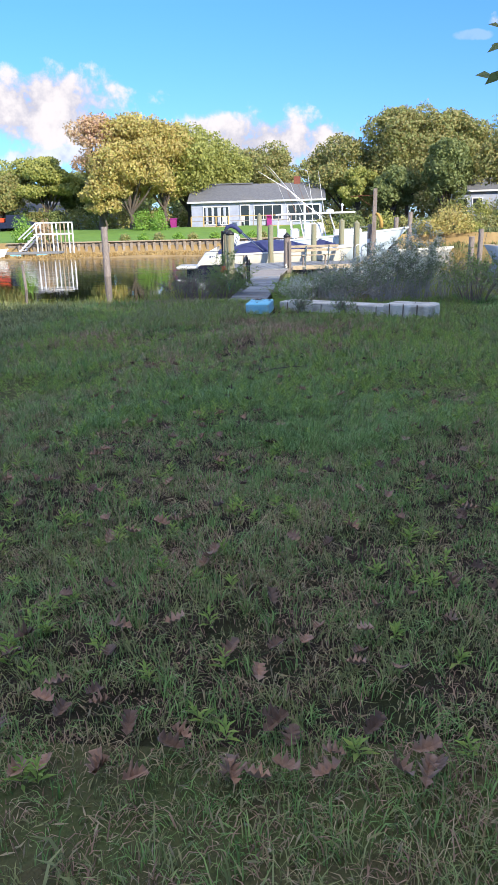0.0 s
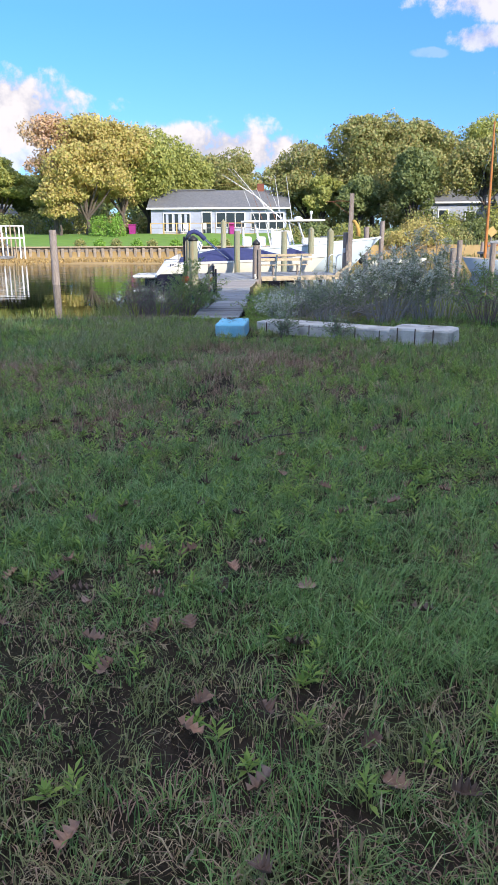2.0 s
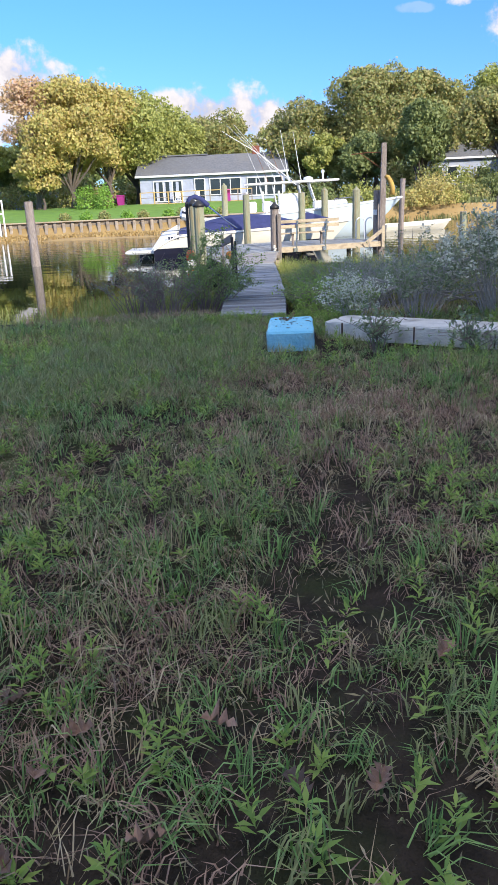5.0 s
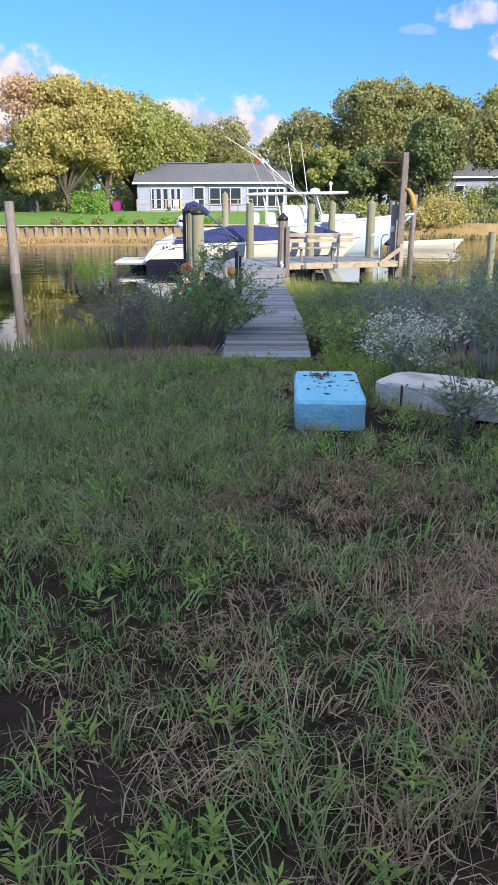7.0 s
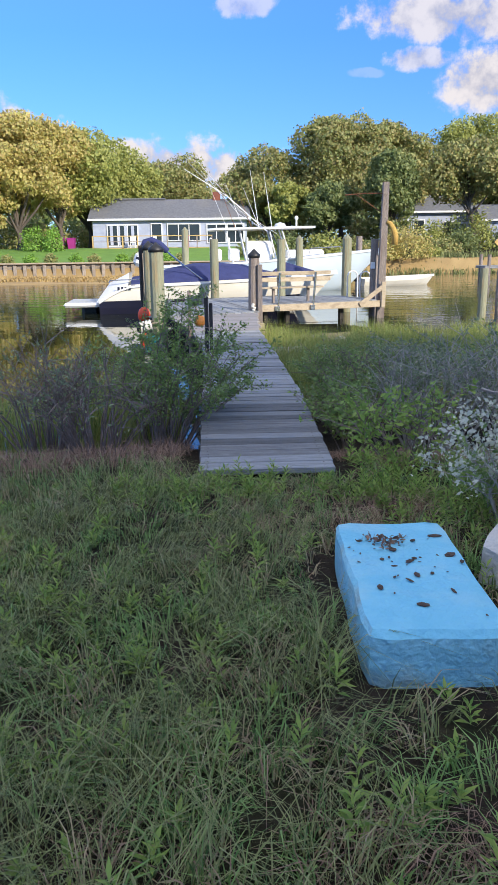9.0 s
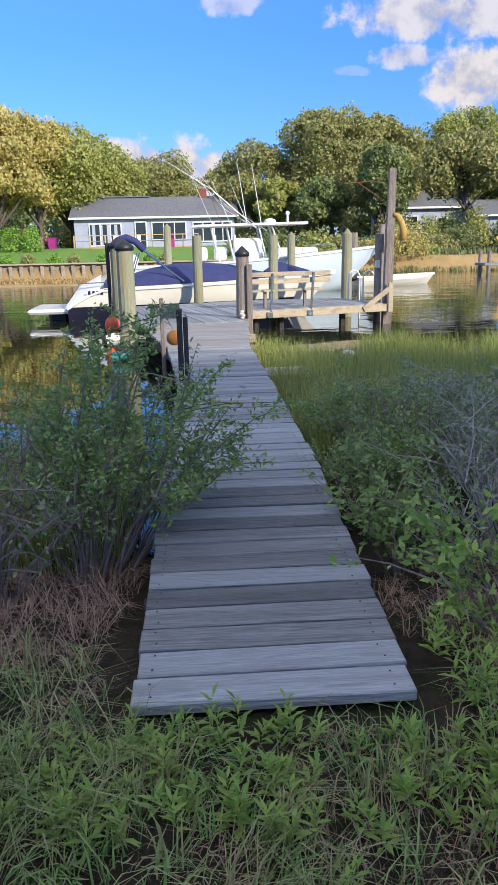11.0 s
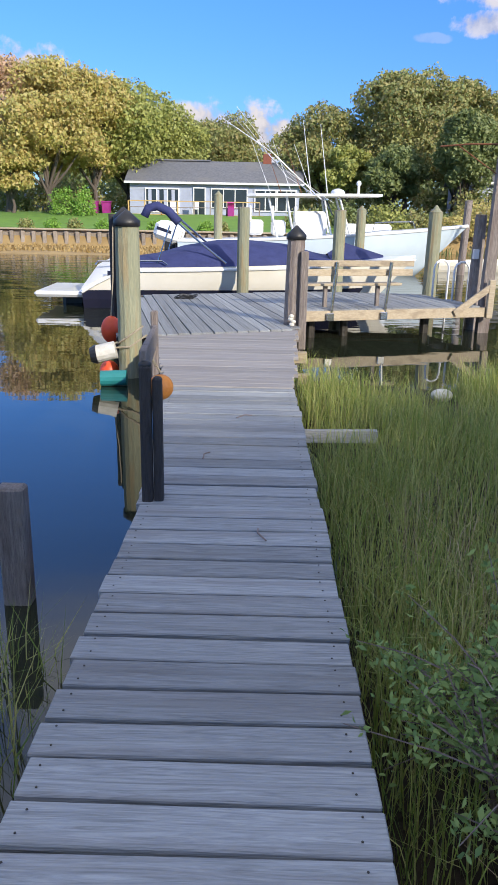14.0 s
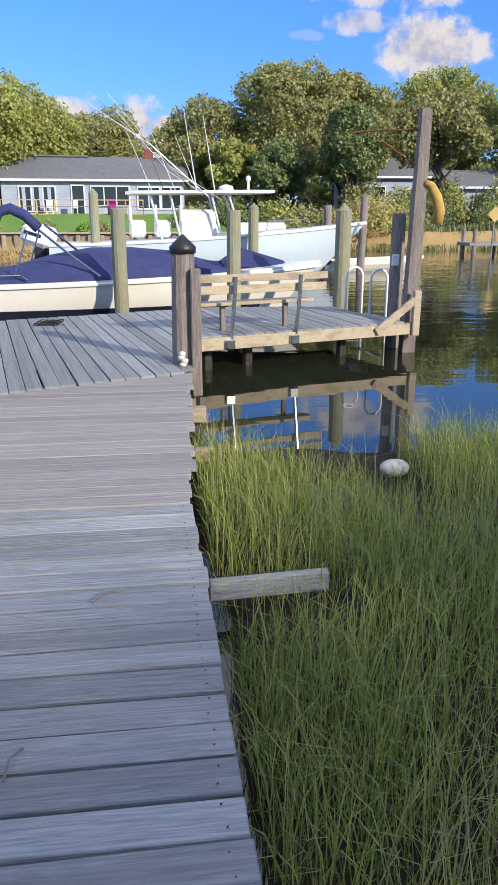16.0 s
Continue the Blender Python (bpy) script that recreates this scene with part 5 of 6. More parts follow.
for k in range(16):
    tree(-52 + 7.2 * k, 108 + 4 * math.sin(k * 1.9), 8.0 + 1.2 * math.sin(k * 2.3), 4.6, "pine" if k % 3 else "oak", "dark woodland tree closing the far shore", n=2200, lobes=10, leaf=0.6)
bush(-14.6, 74, 1.9, 1.2, "bush", "bright green rounded shrub before the trees")
bush(-12.9, 73.2, 1.9, 0.8, "bush", "bright green upright shrub before the trees")
bush(-21.9, 60.8, 2.2, 1.0, "bush", "bright green shrub by the floating dock")
bush(-20.2, 60.8, 1.7, 1.0, "rust", "brown-red shrub by the floating dock")
for k in range(9):
    bush(-13.5 + 1.45 * k + 0.3 * math.sin(k * 3), 61.0, 0.55, 0.45, "bush" if k % 2 else "oak", "small clipped shrub along the seawall", n=500, leaf=0.12)
for k in range(9):
    bush(14.5 + 1.3 * k, 71.5 + 1.5 * math.sin(k * 2.3), 2.4 + 0.6 * math.sin(k * 1.7), 1.2, ("oak", "pine", "green")[k % 3], "shrub screening the white house", n=1100, leaf=0.2)
bush(13.2, 62.5, 2.0, 1.9, "gold", "yellowing marsh shrub at the far shore", n=3000)
bush(11.6, 62.0, 1.2, 1.4, "gold", "low yellowing marsh shrub", n=1800)
for k in range(14):
    bush(3 + 2.3 * k, 66.0 + 3 * math.sin(k * 2.1), 1.3 + 0.5 * math.sin(k), 1.5, ("oak", "pine", "green")[k % 3], "dull green undergrowth on the far bank", n=1300, leaf=0.2)
for k in range(10):
    bush(-34 + 2.2 * k, 80.5 + math.sin(k), 2.2, 1.6, ("pine", "oak")[k % 2], "dark hedge under the trees", n=1300, leaf=0.22)

# unseen wood added at the walker's back, heights set to shade lawn and dock
for k in range(10):
    u = -24 + 4.7 * k
    tree(24.0 + 0.72 * u, 0.3 + 0.54 * u, (16.3, 14.4, 14.4, 17.6, 16.0, 14.4, 14.5, 14.2, 14.8, 14.5)[k], 4.8, "oak", "tall airy oak, unseen, added behind the lawn for shade", n=6500, lobes=26, leaf=0.5, trunk_h=2.0, base=0)
tree(10.2, 1.6, 6.5, 2.6, "oak", "oak at the lawn's side with a low limb", n=2600, lobes=12, leaf=0.4, base=0)
# out of view, added so that its crown darkens the near lawn
tree(5.8, -4.9, 11.5, 4.4, "oak", "unseen oak added to shade the start of the lawn", n=5000, lobes=22, leaf=0.45, trunk_h=3.4, base=0)
ob_ = thing("overhanging_twig", "dark oak twig hanging into the sky", "branch", (2.62, 5.9, 2.72))
part("stem", tube(bmesh.new(), [(7.55, -4.3, -0.2), (4.0, -2.2, 0.7), (0.9, 0.0, 0.45), (0.45, 0, 0.30), (0.12, 0, 0.05), (0.0, 0, -0.12)], 0.05, 6, 0.004), BARK, ob_)
lp = np.stack([np.abs(rng.normal(0.15, 0.16, 46)), rng.normal(0, 0.06, 46), rng.normal(0.08, 0.11, 46)], 1)
part("leaf_cluster", leaves("leaf_cluster", lp, 0.13, CROWNS["pine"], slim=0.45), None, ob_)

# ---------- shrubs by the dock ----------


def shrub(x, y, h, r, label, stems=40, n_leaf=2500, leaf=0.045, leaf_mat=SHRUB, twig=DARKTWIG, bloom=0, bare=0.3, low=-0.05, lean=(0, 0)):
    """Many forking stems with small leaves along their upper parts."""
    z0 = float(height(x, y)) + low
    s_ = thing("shrub", label, "shrub", (x, y, z0), group="shrubs by the dock")
    b = bmesh.new()
    tips = []
    for k in range(stems):
        a = rng.uniform(0, math.tau)
        q = r * math.sqrt(rng.uniform(0.02, 1))
        e = Vector((q * math.cos(a) + lean[0], q * math.sin(a) + lean[1], h * rng.uniform(0.6, 1.05) * (1 - 0.35 * (q / r) ** 2)))
        s0 = Vector((e.x * 0.3, e.y * 0.3, 0))
        m1 = s0.lerp(e, 0.4) + Vector((rng.normal(0, 0.05), rng.normal(0, 0.05), 0.08))
        tube(b, [s0, m1, e], 0.009, 4, 0.002, cap=False)
        tips.append((m1, e))
        for j in range(4):
            f = rng.uniform(0.25, 0.9)
            p0 = m1.lerp(e, f)
            e2 = p0 + Vector((rng.normal(0, 0.16), rng.normal(0, 0.16), rng.uniform(0.02, 0.26)))
            tube(b, [p0, p0.lerp(e2, 0.5) + Vector((0, 0, 0.02)), e2], 0.004, 3, 0.0015, cap=False)
            tips.append((p0, e2))
    tagged(part("stem_tangle", b, twig, s_), kind="stuff")
    tips = [tp for tp in tips if rng.uniform() > bare]
    a_ = np.array([tuple(p) for p, _ in tips])
    b_ = np.array([tuple(q) for _, q in tips])
    i_ = rng.integers(0, len(tips), n_leaf)
    f_ = rng.uniform(0.2, 1.05, n_leaf)[:, None]
    P = a_[i_] + (b_[i_] - a_[i_]) * f_ + rng.normal(0, 0.018, (n_leaf, 3))
    tagged(part("foliage", leaves("foliage", P, leaf, leaf_mat, slim=0.42, up=0.35), None, s_), kind="stuff")
    if bloom:
        bloom *= 2
        i_ = rng.integers(0, len(tips), bloom)
        P = b_[i_] + rng.normal(0, 0.03, (bloom, 3)) + np.array([0, 0, 0.02])
        tagged(part("bloom", leaves("bloom", P, leaf * 0.8, BLOOM, slim=0.6, up=0.5), None, s_, "fluffy white seed heads"), kind="stuff")
    return s_


shrub(-0.85, 17.35, 1.42, 0.62, "open-branched bayberry shrub leaning over the walkway", 30, 7600, 0.032, SHRUB, lean=(0.26, -0.05), bare=0.15)
shrub(-0.95, 18.2, 0.95, 0.45, "leafy bayberry shrub crowding the walkway", 26, 5200, 0.032, SHRUB, lean=(0.15, -0.1), bare=0.1)
shrub(-0.72, 17.0, 0.8, 0.36, "green shrub leaning over the walkway's edge", 20, 2600, 0.032, SHRUB, lean=(0.1, 0.1), bare=0.2)
shrub(-1.6, 17.0, 1.0, 0.55, "thin brown-stemmed shrub beside the water", 38, 1100, 0.034, GREYSHRUB, bare=0.5)
shrub(-1.2, 16.75, 0.85, 0.55, "brown twiggy shrub at the foot of the walkway", 48, 800, 0.034, GREYSHRUB, bare=0.4)
shrub(-1.4, 18.4, 1.1, 0.6, "grey-green shrub beside the walkway", 36, 2200, 0.045, SHRUB)
shrub(1.45, 17.3, 1.0, 0.62, "half-bare grey-green shrub beside the walkway", 44, 1500, 0.034, GREYSHRUB, TWIG, bare=0.45)
shrub(0.95, 16.1, 0.5, 0.4, "low bright green shrub at the walkway's foot", 18, 900, 0.05, WEED, bare=0.1)
shrub(1.25, 18.6, 0.85, 0.55, "green shrub along the walkway", 30, 1900, 0.036, SHRUB, bare=0.2)
shrub(2.2, 17.0, 1.35, 0.95, "tangled half-bare grey shrub", 60, 1700, 0.036, GREYSHRUB, TWIG, bare=0.5)
shrub(3.3, 16.6, 1.45, 1.0, "tangled half-bare grey shrub", 56, 3000, 0.045, GREYSHRUB, TWIG, bare=0.45)
shrub(2.9, 15.3, 1.3, 0.75, "groundsel bush covered in white seed heads", 46, 2600, 0.05, GREYSHRUB, TWIG, bloom=1500, bare=0.2)
shrub(3.7, 15.6, 1.55, 0.7, "groundsel bush with white seed heads", 40, 2600, 0.05, GREYSHRUB, TWIG, bloom=900, bare=0.2)
shrub(1.12, 14.85, 0.55, 0.22, "small groundsel with white seed heads by the foam", 18, 1000, 0.034, SHRUB, TWIG, bloom=900, bare=0.1)
shrub(1.9, 15.2, 0.85, 0.55, "thin grey-green shrub behind the float", 34, 1700, 0.045, GREYSHRUB, TWIG, bare=0.3)
shrub(4.7, 15.4, 1.15, 0.8, "yellowing shrub behind the float", 40, 2600, 0.05, SHRUB, DARKTWIG, bare=0.2)
shrub(5.6, 15.0, 1.05, 0.9, "dark dry shrub at the lawn's edge", 50, 1800, 0.045, GREYSHRUB, DARKTWIG, bare=0.4)
shrub(6.9, 15.3, 1.1, 0.9, "dark dry shrub at the lawn's edge", 50, 1800, 0.045, GREYSHRUB, DARKTWIG, bare=0.4)
shrub(4.5, 17.5, 1.35, 1.0, "grey half-bare shrub in the marsh", 46, 2200, 0.05, GREYSHRUB, TWIG, bare=0.4)
shrub(6.2, 17.3, 1.2, 1.1, "grey half-bare shrub in the marsh", 46, 2200, 0.05, GREYSHRUB, TWIG, bare=0.4)
shrub(2.9, 18.9, 1.0, 0.8, "green-grey marsh elder beside the grass", 40, 2600, 0.05, SHRUB, TWIG, bare=0.25)
shrub(1.95, 13.05, 0.3, 0.16, "small leafy sprig before the foam float", 10, 380, 0.05, GREYSHRUB, bare=0)
shrub(1.15, 13.45, 0.3, 0.15, "small leafy sprig before the foam float", 10, 420, 0.05, GREYSHRUB, bare=0)
shrub(0.95, 18.0, 0.66, 0.38, "leafy green shrub pressing against the boards", 34, 4600, 0.032, SHRUB, bare=0.15, lean=(-0.08, 0))
shrub(1.0, 19.1, 0.72, 0.42, "leafy green shrub pressing against the boards", 30, 5000, 0.032, SHRUB, bare=0.1)
shrub(1.75, 18.1, 0.95, 0.55, "grey-green shrub between grass and walkway", 46, 2600, 0.040, GREYSHRUB, TWIG, bare=0.3)
shrub(1.8, 19.4, 0.8, 0.6, "thin grey-green shrub in the marsh grass", 40, 2600, 0.040, GREYSHRUB, TWIG, bare=0.3)
shrub(0.78, 17.1, 0.52, 0.22, "low leafy sprig beside the boards", 16, 1500, 0.045, SHRUB, bare=0.0)
dead = thing("dead_branches", "bleached bare branches sprawling beside the walkway", "branches", (2.0, 16.3, 0.0))
for k in range(24):
    a = rng.uniform(-0.5, 1.2)
    p0 = Vector((rng.uniform(-0.5, 1.4), rng.uniform(-0.4, 0.7), rng.uniform(0.0, 0.5)))
    L = rng.uniform(0.8, 1.7)
    b = bmesh.new()
    pts = [p0 + Vector((L * f * math.cos(a), L * f * math.sin(a) * 0.6, 0.35 * f * (1 if k % 2 else -0.2) + 0.06 * math.sin(5 * f + k))) for f in np.linspace(0, 1, 6)]
    tube(b, pts, 0.015, 5, 0.004)
    for f in (2, 3, 4):
        tube(b, [pts[f], pts[f] + Vector((rng.normal(0, 0.2), rng.normal(0, 0.15), rng.uniform(-.1, .3)))], 0.006, 4, 0.002)
    part("branch", b, TWIG, dead)

# ---------- grass, weeds and leaves ----------


def scatter(n, x0, x1, y0, y1):
    return rng.uniform(x0, x1, n), rng.uniform(y0, y1, n)


def patchy(x, y):
    return 0.5 + 0.25 * np.sin(1.9 * x + 0.7 * y + 1.0) * np.cos(1.3 * y - 0.8 * x) + 0.25 * np.sin(0.9 * x - 1.7 * y + 2 * np.sin(0.7 * x))


# worn spots: middle, half widths, strength (bare mud, then dead brown growth)
MUDSPOTS = [(0.22, 9.0, 0.16, 0.55, 1.0), (0.46, 9.8, 0.16, 0.4, 0.9), (1.6, 9.1, 0.25, 0.3, 0.8), (-1.9, 10.4, 0.6, 0.5, 0.6), (-1.2, 16.7, 1.0, 0.5, 0.9), (1.4, 16.5, 0.9, 0.55, 0.95), (0.35, 6.4, 0.25, 0.35, 0.5), (-0.2, 7.6, 0.5, 0.4, 0.5)]
BROWNSPOTS = [(0.95, 11.2, 0.95, 0.8, 1.0), (0.15, 12.3, 0.75, 0.55, 0.8), (0.9, 9.7, 0.7, 0.4, 0.6), (-1.9, 10.4, 0.9, 0.7, 0.9), (-1.2, 16.7, 1.4, 0.7, 0.9), (1.4, 16.4, 1.2, 0.7, 0.9), (-0.4, 8.6, 0.5, 0.8, 0.6), (0.4, 15.0, 0.5, 0.6, 0.6), (1.2, 3.2, 0.5, 0.6, 0.4), (0.2, 4.4, 0.6, 0.5, 0.45)]
LUSHSPOTS = [(0.8, 6.3, 1.3, 0.9, 1.0), (2.0, 8.3, 1.2, 1.0, 0.9), (-1.3, 13.0, 1.2, 1.6, 0.8), (-0.9, 8.2, 0.8, 1.1, 0.6), (1.5, 4.9, 0.8, 0.8, 0.5), (2.3, 11.8, 0.9, 0.9, 0.5)]


def spots(table, x, y):
    k = np.zeros_like(x)
    wob = 0.3 * np.sin(4.1 * x + 2.3 * y) + 0.25 * np.sin(7.3 * y - 5.1 * x)
    for cx, cy, rx, ry, st in table:
        d = ((x - cx) / rx) ** 2 + ((y - cy) / ry) ** 2
        k = np.maximum(k, st * np.exp(-0.8 * np.maximum(d + wob * np.sqrt(d + 0.01), 0)))
    return k


def off_things(x, y):
    """True away from the walkway and the foam."""
    u, v = x - 1.98, y - 13.62
    c, s_ = math.cos(radians(-33)), math.sin(radians(-33))
    along, side = u * c + v * s_, -u * s_ + v * c
    return ~((np.abs(x) < 0.52) & (y > 15.6)) & ~((np.abs(x - 0.37) < 0.31) & (np.abs(y - 13.97) < 0.56)) & ~((np.abs(along) < 1.37) & (np.abs(side) < 0.24))


def tufts(name, n, per, x0, x1, y0, y1, h0, h1, w, material, label, chance, spread=0.022, lean=0.8, toward=None):
    """Grass in tufts: each one leans its own way and fans out."""
    cx, cy = scatter(n, x0, x1, y0, y1)
    clump = np.clip(1.9 * patchy(cx * 3.1 + len(name), cy * 3.1 - len(name)) - 0.1, 0.4, 1.7)
    k = (rng.uniform(size=n) < chance(cx, cy) * clump) & off_things(cx, cy)
    cx, cy = cx[k], cy[k]
    m = len(cx)
    ang = rng.uniform(0, math.tau, m) if toward is None else rng.normal(toward, 0.9, m) + 0.8 * np.sin(1.3 * cx + 0.9 * cy)
    hh = rng.uniform(h0, h1, m) * (0.65 + 0.7 * patchy(cx, cy))
    ln = np.abs(rng.normal(lean, 0.35, m))
    x, y = np.repeat(cx, per) + rng.normal(0, spread, m * per), np.repeat(cy, per) + rng.normal(0, spread, m * per)
    h = np.repeat(hh, per) * rng.uniform(0.45, 1.2, m * per)
    base = np.stack([x, y, height(x, y) - 0.005], 1)
    me = blades(name, base, h, w * rng.uniform(0.6, 1.4, m * per), np.abs(np.repeat(ln, per) + rng.normal(0, 0.3, m * per)), material, np.repeat(ang, per) + rng.normal(0, 0.75, m * per))
    tagged(new(name, me), label, "grass", kind="stuff")


def lush(x, y):
    return spots(LUSHSPOTS, x, y)


def worn(x, y):
    return np.maximum(spots(BROWNSPOTS, x, y), 0.0)


def thin(x, y):
    return np.clip(1 - 1.05 * spots(MUDSPOTS, x, y), 0, 1)


tufts("lawn_grass", 12500, 13, -1.6, 3.0, 1.2, 7.6, 0.04, 0.11, 0.0038, FRESH, "fresh green tufts in the rough shaded lawn", lambda x, y: thin(x, y) * (0.35 + 0.6 * lush(x, y) - 0.2 * worn(x, y)))
tufts("dull_lawn_grass", 12500, 11, -1.6, 3.0, 1.2, 7.6, 0.03, 0.10, 0.0036, DULL, "dull olive grass of the rough shaded lawn", lambda x, y: thin(x, y) * (0.65 - 0.45 * lush(x, y)))
tufts("dry_lawn_grass", 9000, 8, -1.6, 3.0, 1.2, 7.6, 0.02, 0.08, 0.0032, STRAW, "dry straw-coloured grass in the lawn", lambda x, y: thin(x, y) * (0.5 + 0.5 * worn(x, y) - 0.4 * lush(x, y)), lean=1.1)
tufts("lawn_stems", 6500, 9, -1.4, 2.8, 1.2, 7.6, 0.02, 0.07, 0.0036, DEADSTEM, "dead brown stems matted under the lawn grass", lambda x, y: 0.6 + 0.4 * worn(x, y) - 0.35 * lush(x, y), spread=0.04, lean=1.3)
tufts("long_grass", 2600, 16, -0.6, 2.4, 4.9, 7.6, 0.09, 0.18, 0.0036, FRESH, "long green grass lying over in the lawn", lambda x, y: lush(x, y) * patchy(x * 1.6, y * 1.6) * 1.3, spread=0.03, lean=1.2, toward=-1.0)
tufts("meadow_grass", 10500, 13, -3.6, 4.6, 7.4, 15.9, 0.06, 0.16, 0.0048, FRESH, "green tufted meadow grass near the dock", lambda x, y: thin(x, y) * (0.45 + 0.6 * lush(x, y) - 0.5 * worn(x, y)))
tufts("dull_meadow_grass", 9500, 12, -3.6, 4.6, 7.4, 16.2, 0.06, 0.16, 0.0046, DULL, "dull olive meadow grass near the dock", lambda x, y: thin(x, y) * (0.75 - 0.35 * lush(x, y) - 0.4 * worn(x, y)))
tufts("dry_meadow_grass", 6000, 11, -2.6, 3.6, 7.4, 16.2, 0.05, 0.15, 0.0040, STRAW, "dry straw grass among the meadow", lambda x, y: thin(x, y) * (0.2 + 0.7 * worn(x, y)), lean=1.1)
tufts("brown_stems", 13000, 13, -3.0, 2.9, 7.4, 17.2, 0.04, 0.13, 0.0036, DEADSTEM, "matted dead brown stems in worn patches", lambda x, y: 1.3 * worn(x, y) + 0.05, spread=0.03, lean=1.2)
tufts("lying_grass", 3000, 16, -2.0, 1.2, 11.6, 15.6, 0.12, 0.26, 0.0028, DULL, "long grass lying over beside the dock", lambda x, y: (0.6 - 0.5 * worn(x, y)) * (x < 0.1), spread=0.03, lean=1.25, toward=-0.6)
tufts("outer_grass", 9000, 9, -13, 14, -5, 15.5, 0.07, 0.17, 0.010, DULL, "rough grass spreading round the lawn", lambda x, y: 1.0 * ((np.abs(x - 0.7) > 2.1) | (y < 1.3)), spread=0.07)
tufts("bank_grass", 2600, 12, -9.5, -3.4, 8.5, 16.9, 0.08, 0.19, 0.009, DULL, "bank grass at the creek's edge", lambda x, y: 0.9 + 0 * x, spread=0.06)
tufts("edge_grass", 2400, 12, 4.4, 10.5, 8.5, 17.0, 0.08, 0.20, 0.010, FRESH, "rough grass at the shrubs' foot", lambda x, y: 0.9 + 0 * x, spread=0.06)


def tall_stuff(name, n, x0, x1, y0, y1, h0, h1, w, material, label, lean=0.35, keepf=None):
    x, y = scatter(n, x0, x1, y0, y1)
    k = rng.uniform(size=n) < 0.3 + 0.9 * patchy(x * 1.7, y * 1.7)
    if keepf is not None:
        k &= keepf(x, y)
    x, y = x[k], y[k]
    base = np.stack([x, y, height(x, y) - 0.03], 1)
    h = rng.uniform(h0, h1, len(x))
    me = blades(name, base, h, np.full(len(x), w) * rng.uniform(0.7, 1.3, len(x)), np.abs(rng.normal(lean, lean * 0.6, len(x))), material)
    tagged(new(name, me), label, "marsh grass", kind="stuff")


tall_stuff("marsh_grass", 72000, 0.55, 6.0, 18.6, 25.8, 0.22, 0.55, 0.0045, MARSH, "tall yellow-green marsh grass beside the dock", 0.38,
           lambda x, y: (y < 25.0 + 0.5 * np.sin(3 * x) - 0.05 * x) & ~((np.abs(x - 0.85) < 0.4) & (y > 22.55) & (y < 23.0)) & ~((np.abs(x - 1.95) < 0.22) & (y > 24.1) & (y < 24.85)))
tall_stuff("dry_stalks", 5000, 0.9, 4.5, 18.3, 21.5, 0.25, 0.6, 0.0035, STRAW, "dry grey stalks between shrubs and marsh grass", 0.5)
tall_stuff("creek_reeds", 5200, -2.6, -0.6, 17.2, 20.4, 0.4, 0.8, 0.007, MARSH, "thin reeds standing in the creek's edge", 0.3, lambda x, y: y < 20.2 - 0.5 * np.abs(x + 1.0))
tall_stuff("bank_reeds", 6500, -10, -2.2, 16.4, 18.0, 0.16, 0.38, 0.008, MARSH, "yellow-green reeds along the bank", 0.4)
tall_stuff("far_marsh", 26000, -30, 30, 52.0, 59.5, 0.12, 0.28, 0.06, TAN, "tan salt marsh grass along the far shore", 0.8, lambda x, y: (y > 52.6 + 0.8 * np.sin(x * 0.5)) & (x < 4.5))
tall_stuff("shore_marsh", 7000, 5, 32, 59.6, 64.0, 0.3, 0.6, 0.06, DULL, "dull yellow-green marsh grass on the far bank", 0.5)

n = 50000
tx, ty = rng.uniform(-2.0, 3.4, n), 1.2 + 14.6 * rng.uniform(0, 1, n) ** 1.25
k = (rng.uniform(size=n) < 0.55 + 0.6 * worn(tx, ty) - 0.5 * lush(tx, ty)) & off_things(tx, ty)
tx, ty = tx[k], ty[k]
tagged(new("dead_thatch", leaves("dead_thatch", np.stack([tx, ty, height(tx, ty) + rng.uniform(0.0, 0.03, len(tx))], 1), 0.05, THATCH, slim=0.12)), "dead tan and brown thatch among the grass", "grass", kind="stuff")


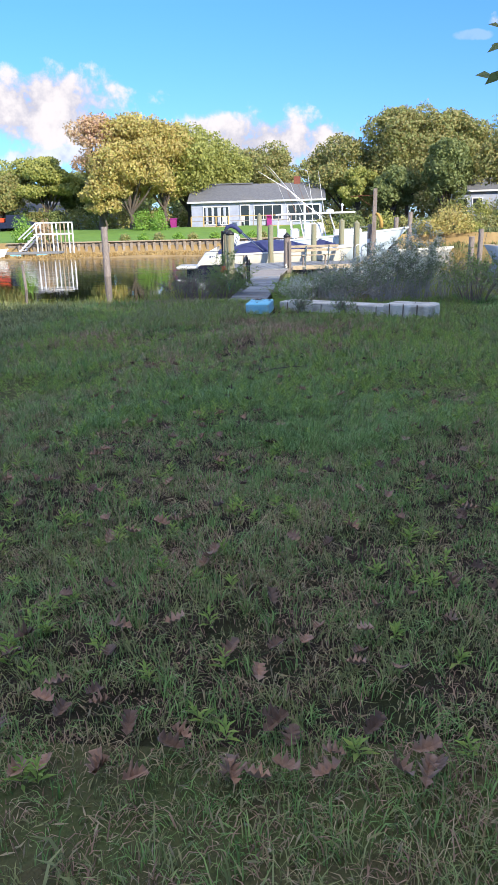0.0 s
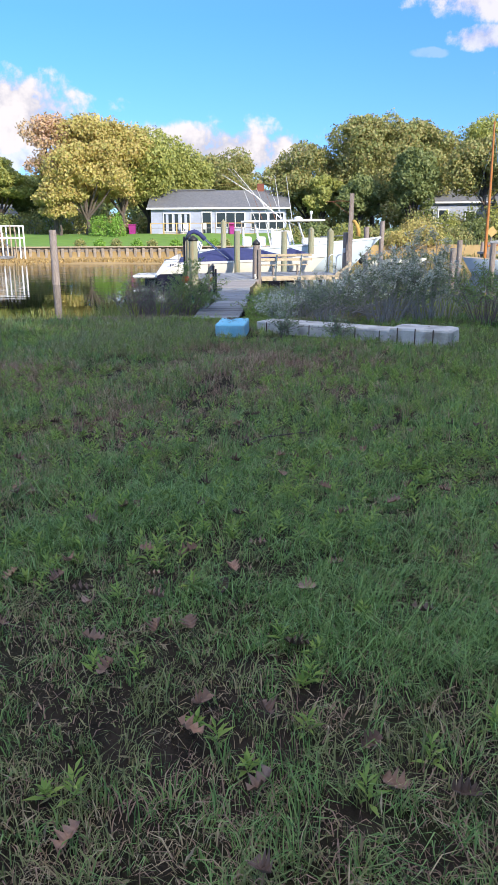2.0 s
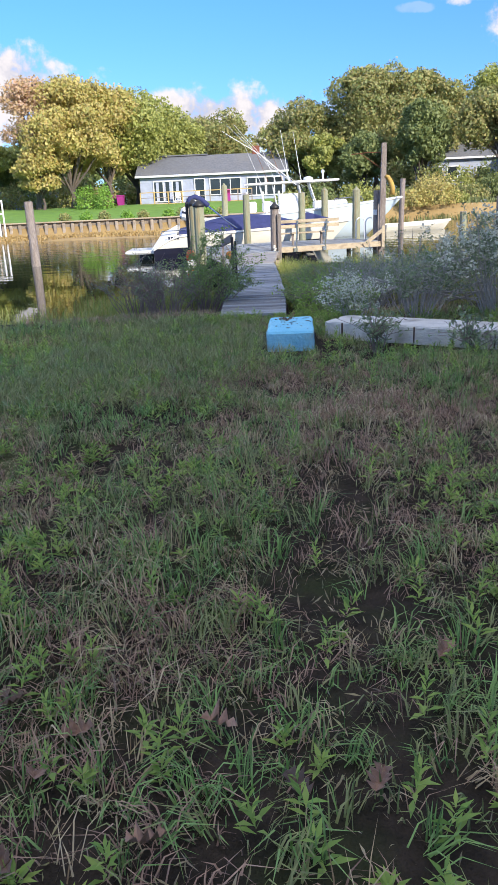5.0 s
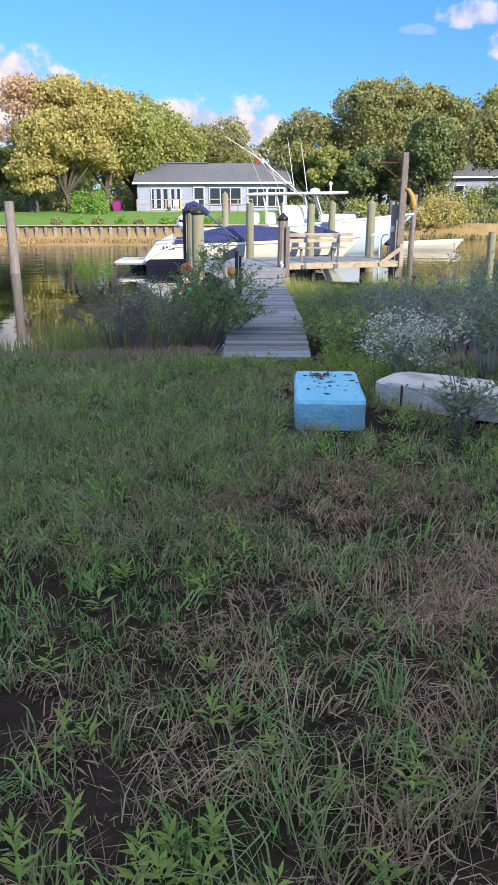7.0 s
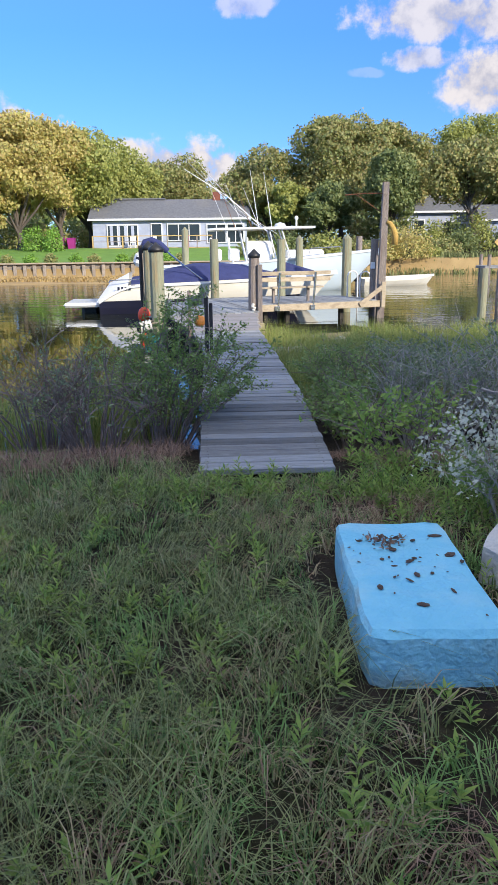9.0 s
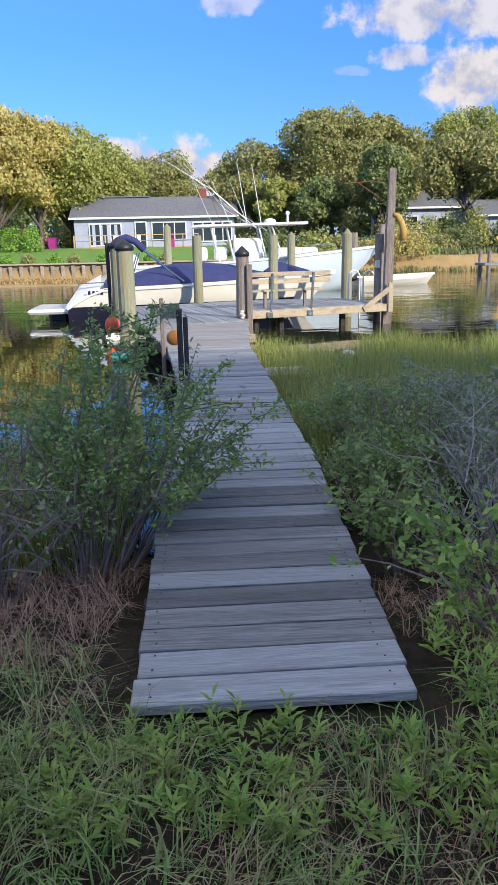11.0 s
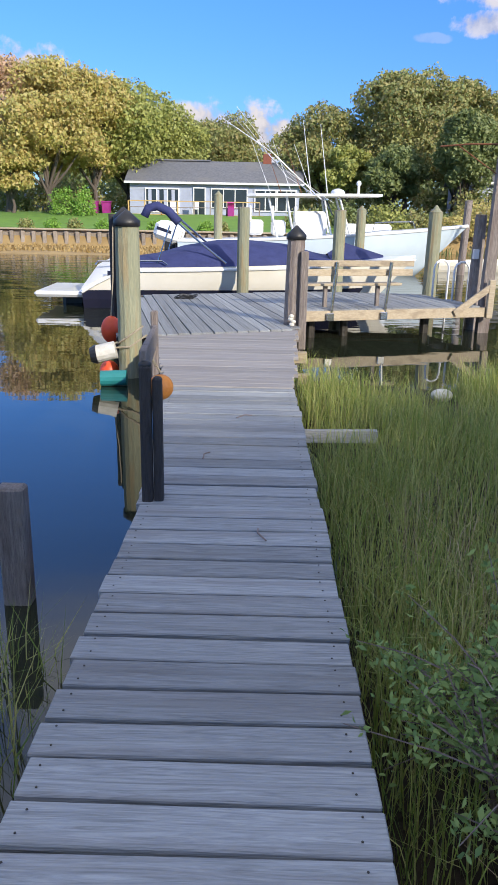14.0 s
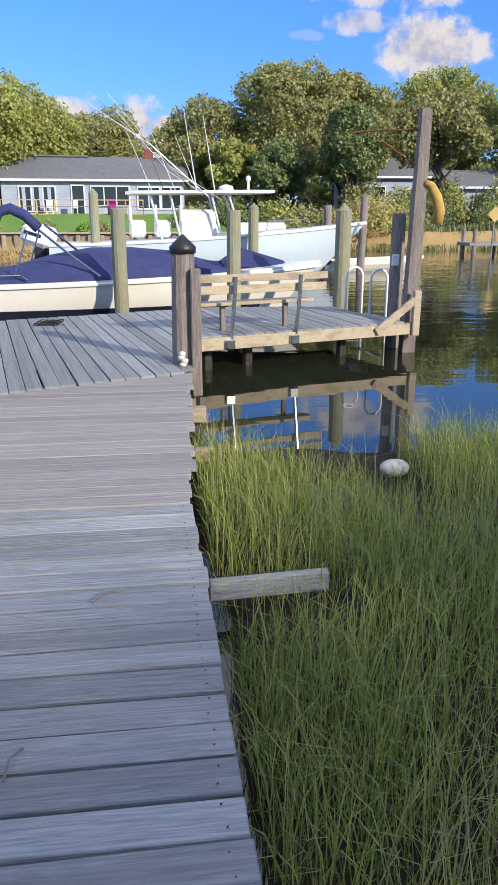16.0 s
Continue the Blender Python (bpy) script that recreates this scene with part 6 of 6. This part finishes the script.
def weed_plants(name, n, x0, x1, y0, y1, h0, h1, leaf, label, chance):
    """Upright weeds: whorls of lance leaves round a stem."""
    x, y = scatter(n, x0, x1, y0, y1)
    k = (rng.uniform(size=n) < chance(x, y)) & off_things(x, y)
    x, y = x[k], y[k]
    z = height(x, y)
    m = 15
    f = np.tile(np.linspace(0.15, 1.0, m), len(x))
    h = np.repeat(rng.uniform(h0, h1, len(x)), m)
    tilt = np.repeat(rng.normal(0, 0.15, (len(x), 2)), m, 0)
    a = np.tile(np.arange(m) * 2.4, len(x)) + np.repeat(rng.uniform(0, 6.3, len(x)), m) + rng.normal(0, 0.3, m * len(x))
    P = np.stack([np.repeat(x, m) + tilt[:, 0] * h * f, np.repeat(y, m) + tilt[:, 1] * h * f, np.repeat(z, m) + h * f * 0.9], 1)
    rise = 0.45 + 1.0 * f ** 2 + rng.normal(0, 0.2, len(f))
    d = unit(np.stack([np.cos(a), np.sin(a), rise], 1))
    side = unit(np.cross(d, np.array([0, 0, 1.0])))
    up = np.cross(side, d)
    s_ = (leaf * rng.uniform(0.6, 1.25, len(f)) * (1.1 - 0.45 * f))[:, None]
    v = np.stack([P, P + d * s_ * 0.5 + side * s_ * 0.13 + up * s_ * 0.05, P + d * s_ - up * s_ * 0.12, P + d * s_ * 0.5 - side * s_ * 0.13 + up * s_ * 0.05], 1)
    tagged(new(name, raw_mesh(name, v.reshape(-1, 3), np.arange(4 * len(P)), 4, WEED)), label, "weeds", kind="stuff")


weed_plants("weeds", 2000, -2.6, 3.6, 5.6, 10.8, 0.04, 0.16, 0.058, "bright green broad-leaved weeds in the lawn", lambda x, y: 0.25 + 0.6 * lush(x, y) + 0.5 * (np.abs(x) > 0.8) * (y > 6.8) - 0.3 * worn(x, y))
weed_plants("meadow_weeds", 2600, -3.2, 4.4, 10.0, 15.6, 0.05, 0.16, 0.06, "green weeds standing in the meadow grass", lambda x, y: 0.35 + 0.6 * lush(x, y) - 0.5 * worn(x, y))
weed_plants("dock_weeds", 200, 0.5, 1.3, 14.5, 16.2, 0.06, 0.2, 0.06, "leafy weeds beside the walkway's end", lambda x, y: 1.0 - 0.5 * (x - 0.5))
weed_plants("walkway_weeds", 160, -0.9, 0.9, 15.2, 15.62, 0.05, 0.12, 0.06, "small weeds along the first board", lambda x, y: 0.8 + 0 * x)
weed_plants("lawn_weeds", 180, -1.0, 2.6, 1.6, 6.0, 0.04, 0.12, 0.06, "scattered yellow-green weeds in the short lawn", lambda x, y: 0.8 + 0 * x)


def oak_leaf_mesh(seed):
    """A curled lobed leaf, two rows of lobes on a bent midrib."""
    q = random.Random(seed)
    b = bmesh.new()
    ln, curl, bend = q.uniform(0.034, 0.050), q.uniform(8, 22), q.uniform(2, 9)
    rows = []
    for i in range(9):
        t = -1 + i / 4
        w = 0.026 * math.sqrt(max(0.02, 1 - t * t)) * (1 + (0.35 if i % 2 else -0.40)) * q.uniform(0.8, 1.2)
        x = ln * t
        rows.append([b.verts.new((x + 0.006 * abs(sd_), sd_ * w * (1 - 0.2 * curl * w), curl * (sd_ * w) ** 2 * 1.6 + bend * x * x + q.uniform(-.002, .002))) for sd_ in (-1, 0, 1)])
    for u, v in zip(rows, rows[1:]):
        for k in range(2):
            b.faces.new((u[k], u[k + 1], v[k + 1], v[k]))
    return finish("fallen_leaf", b, LEAFPIECE)


LEAFPIECE = mat("dead_oak_leaf", (0.29, 0.165, 0.10), (0.15, 0.085, 0.06), 20, 0.6, 0.3, piece=0.6, local=True, stain=(0.24, 0.19, 0.16), stain_scale=9)
lms = [oak_leaf_mesh(s_) for s_ in range(6)]
for k in range(250):
    x, y = rng.uniform(-0.8, 2.6), 1.6 + 7.0 * rng.uniform() ** 1.8
    o = tagged(new("fallen_leaf", lms[k % 6]), "curled brown oak leaf fallen in the grass", "leaf", "fallen leaves")
    o.matrix_basis = pose(x, y, float(height(x, y)) + rng.uniform(0.04, 0.07), rng.uniform(-25, 25), rng.uniform(-25, 25), rng.uniform(0, 360))
for x, y, rz in ((0.05, 22.4, 40), (0.18, 20.4, 110), (-0.15, 21.5, 80)):
    tw = thing("twig", "small dry twig lying on the boards", "twig", (x, y, DECK + 0.012), rz=rz)
    part("stick", tube(bmesh.new(), [(-0.06, 0, 0), (0.02, 0.012, 0.006), (0.07, -0.01, 0)], 0.004, 5), DARKTWIG, tw)
br = thing("fallen_branch", "thin dark fallen branch lying in the lawn", "branch", (0.99, 7.69, float(height(0.99, 7.69)) + 0.05), rz=25)
b = bmesh.new()
tube(b, [(-0.3, 0, 0.0), (-0.1, 0.03, 0.03), (0.1, 0.0, 0.04), (0.32, 0.06, 0.02)], 0.008, 6, 0.003)
for x0, dx, dy in ((-0.1, 0.16, 0.16), (0.02, 0.15, -0.12), (0.14, 0.12, 0.13)):
    tube(b, [(x0, 0.01, 0.035), (x0 + dx * 0.5, dy * 0.6, 0.06), (x0 + dx, dy, 0.05)], 0.004, 5, 0.002)
part("stick", b, BARK, br)
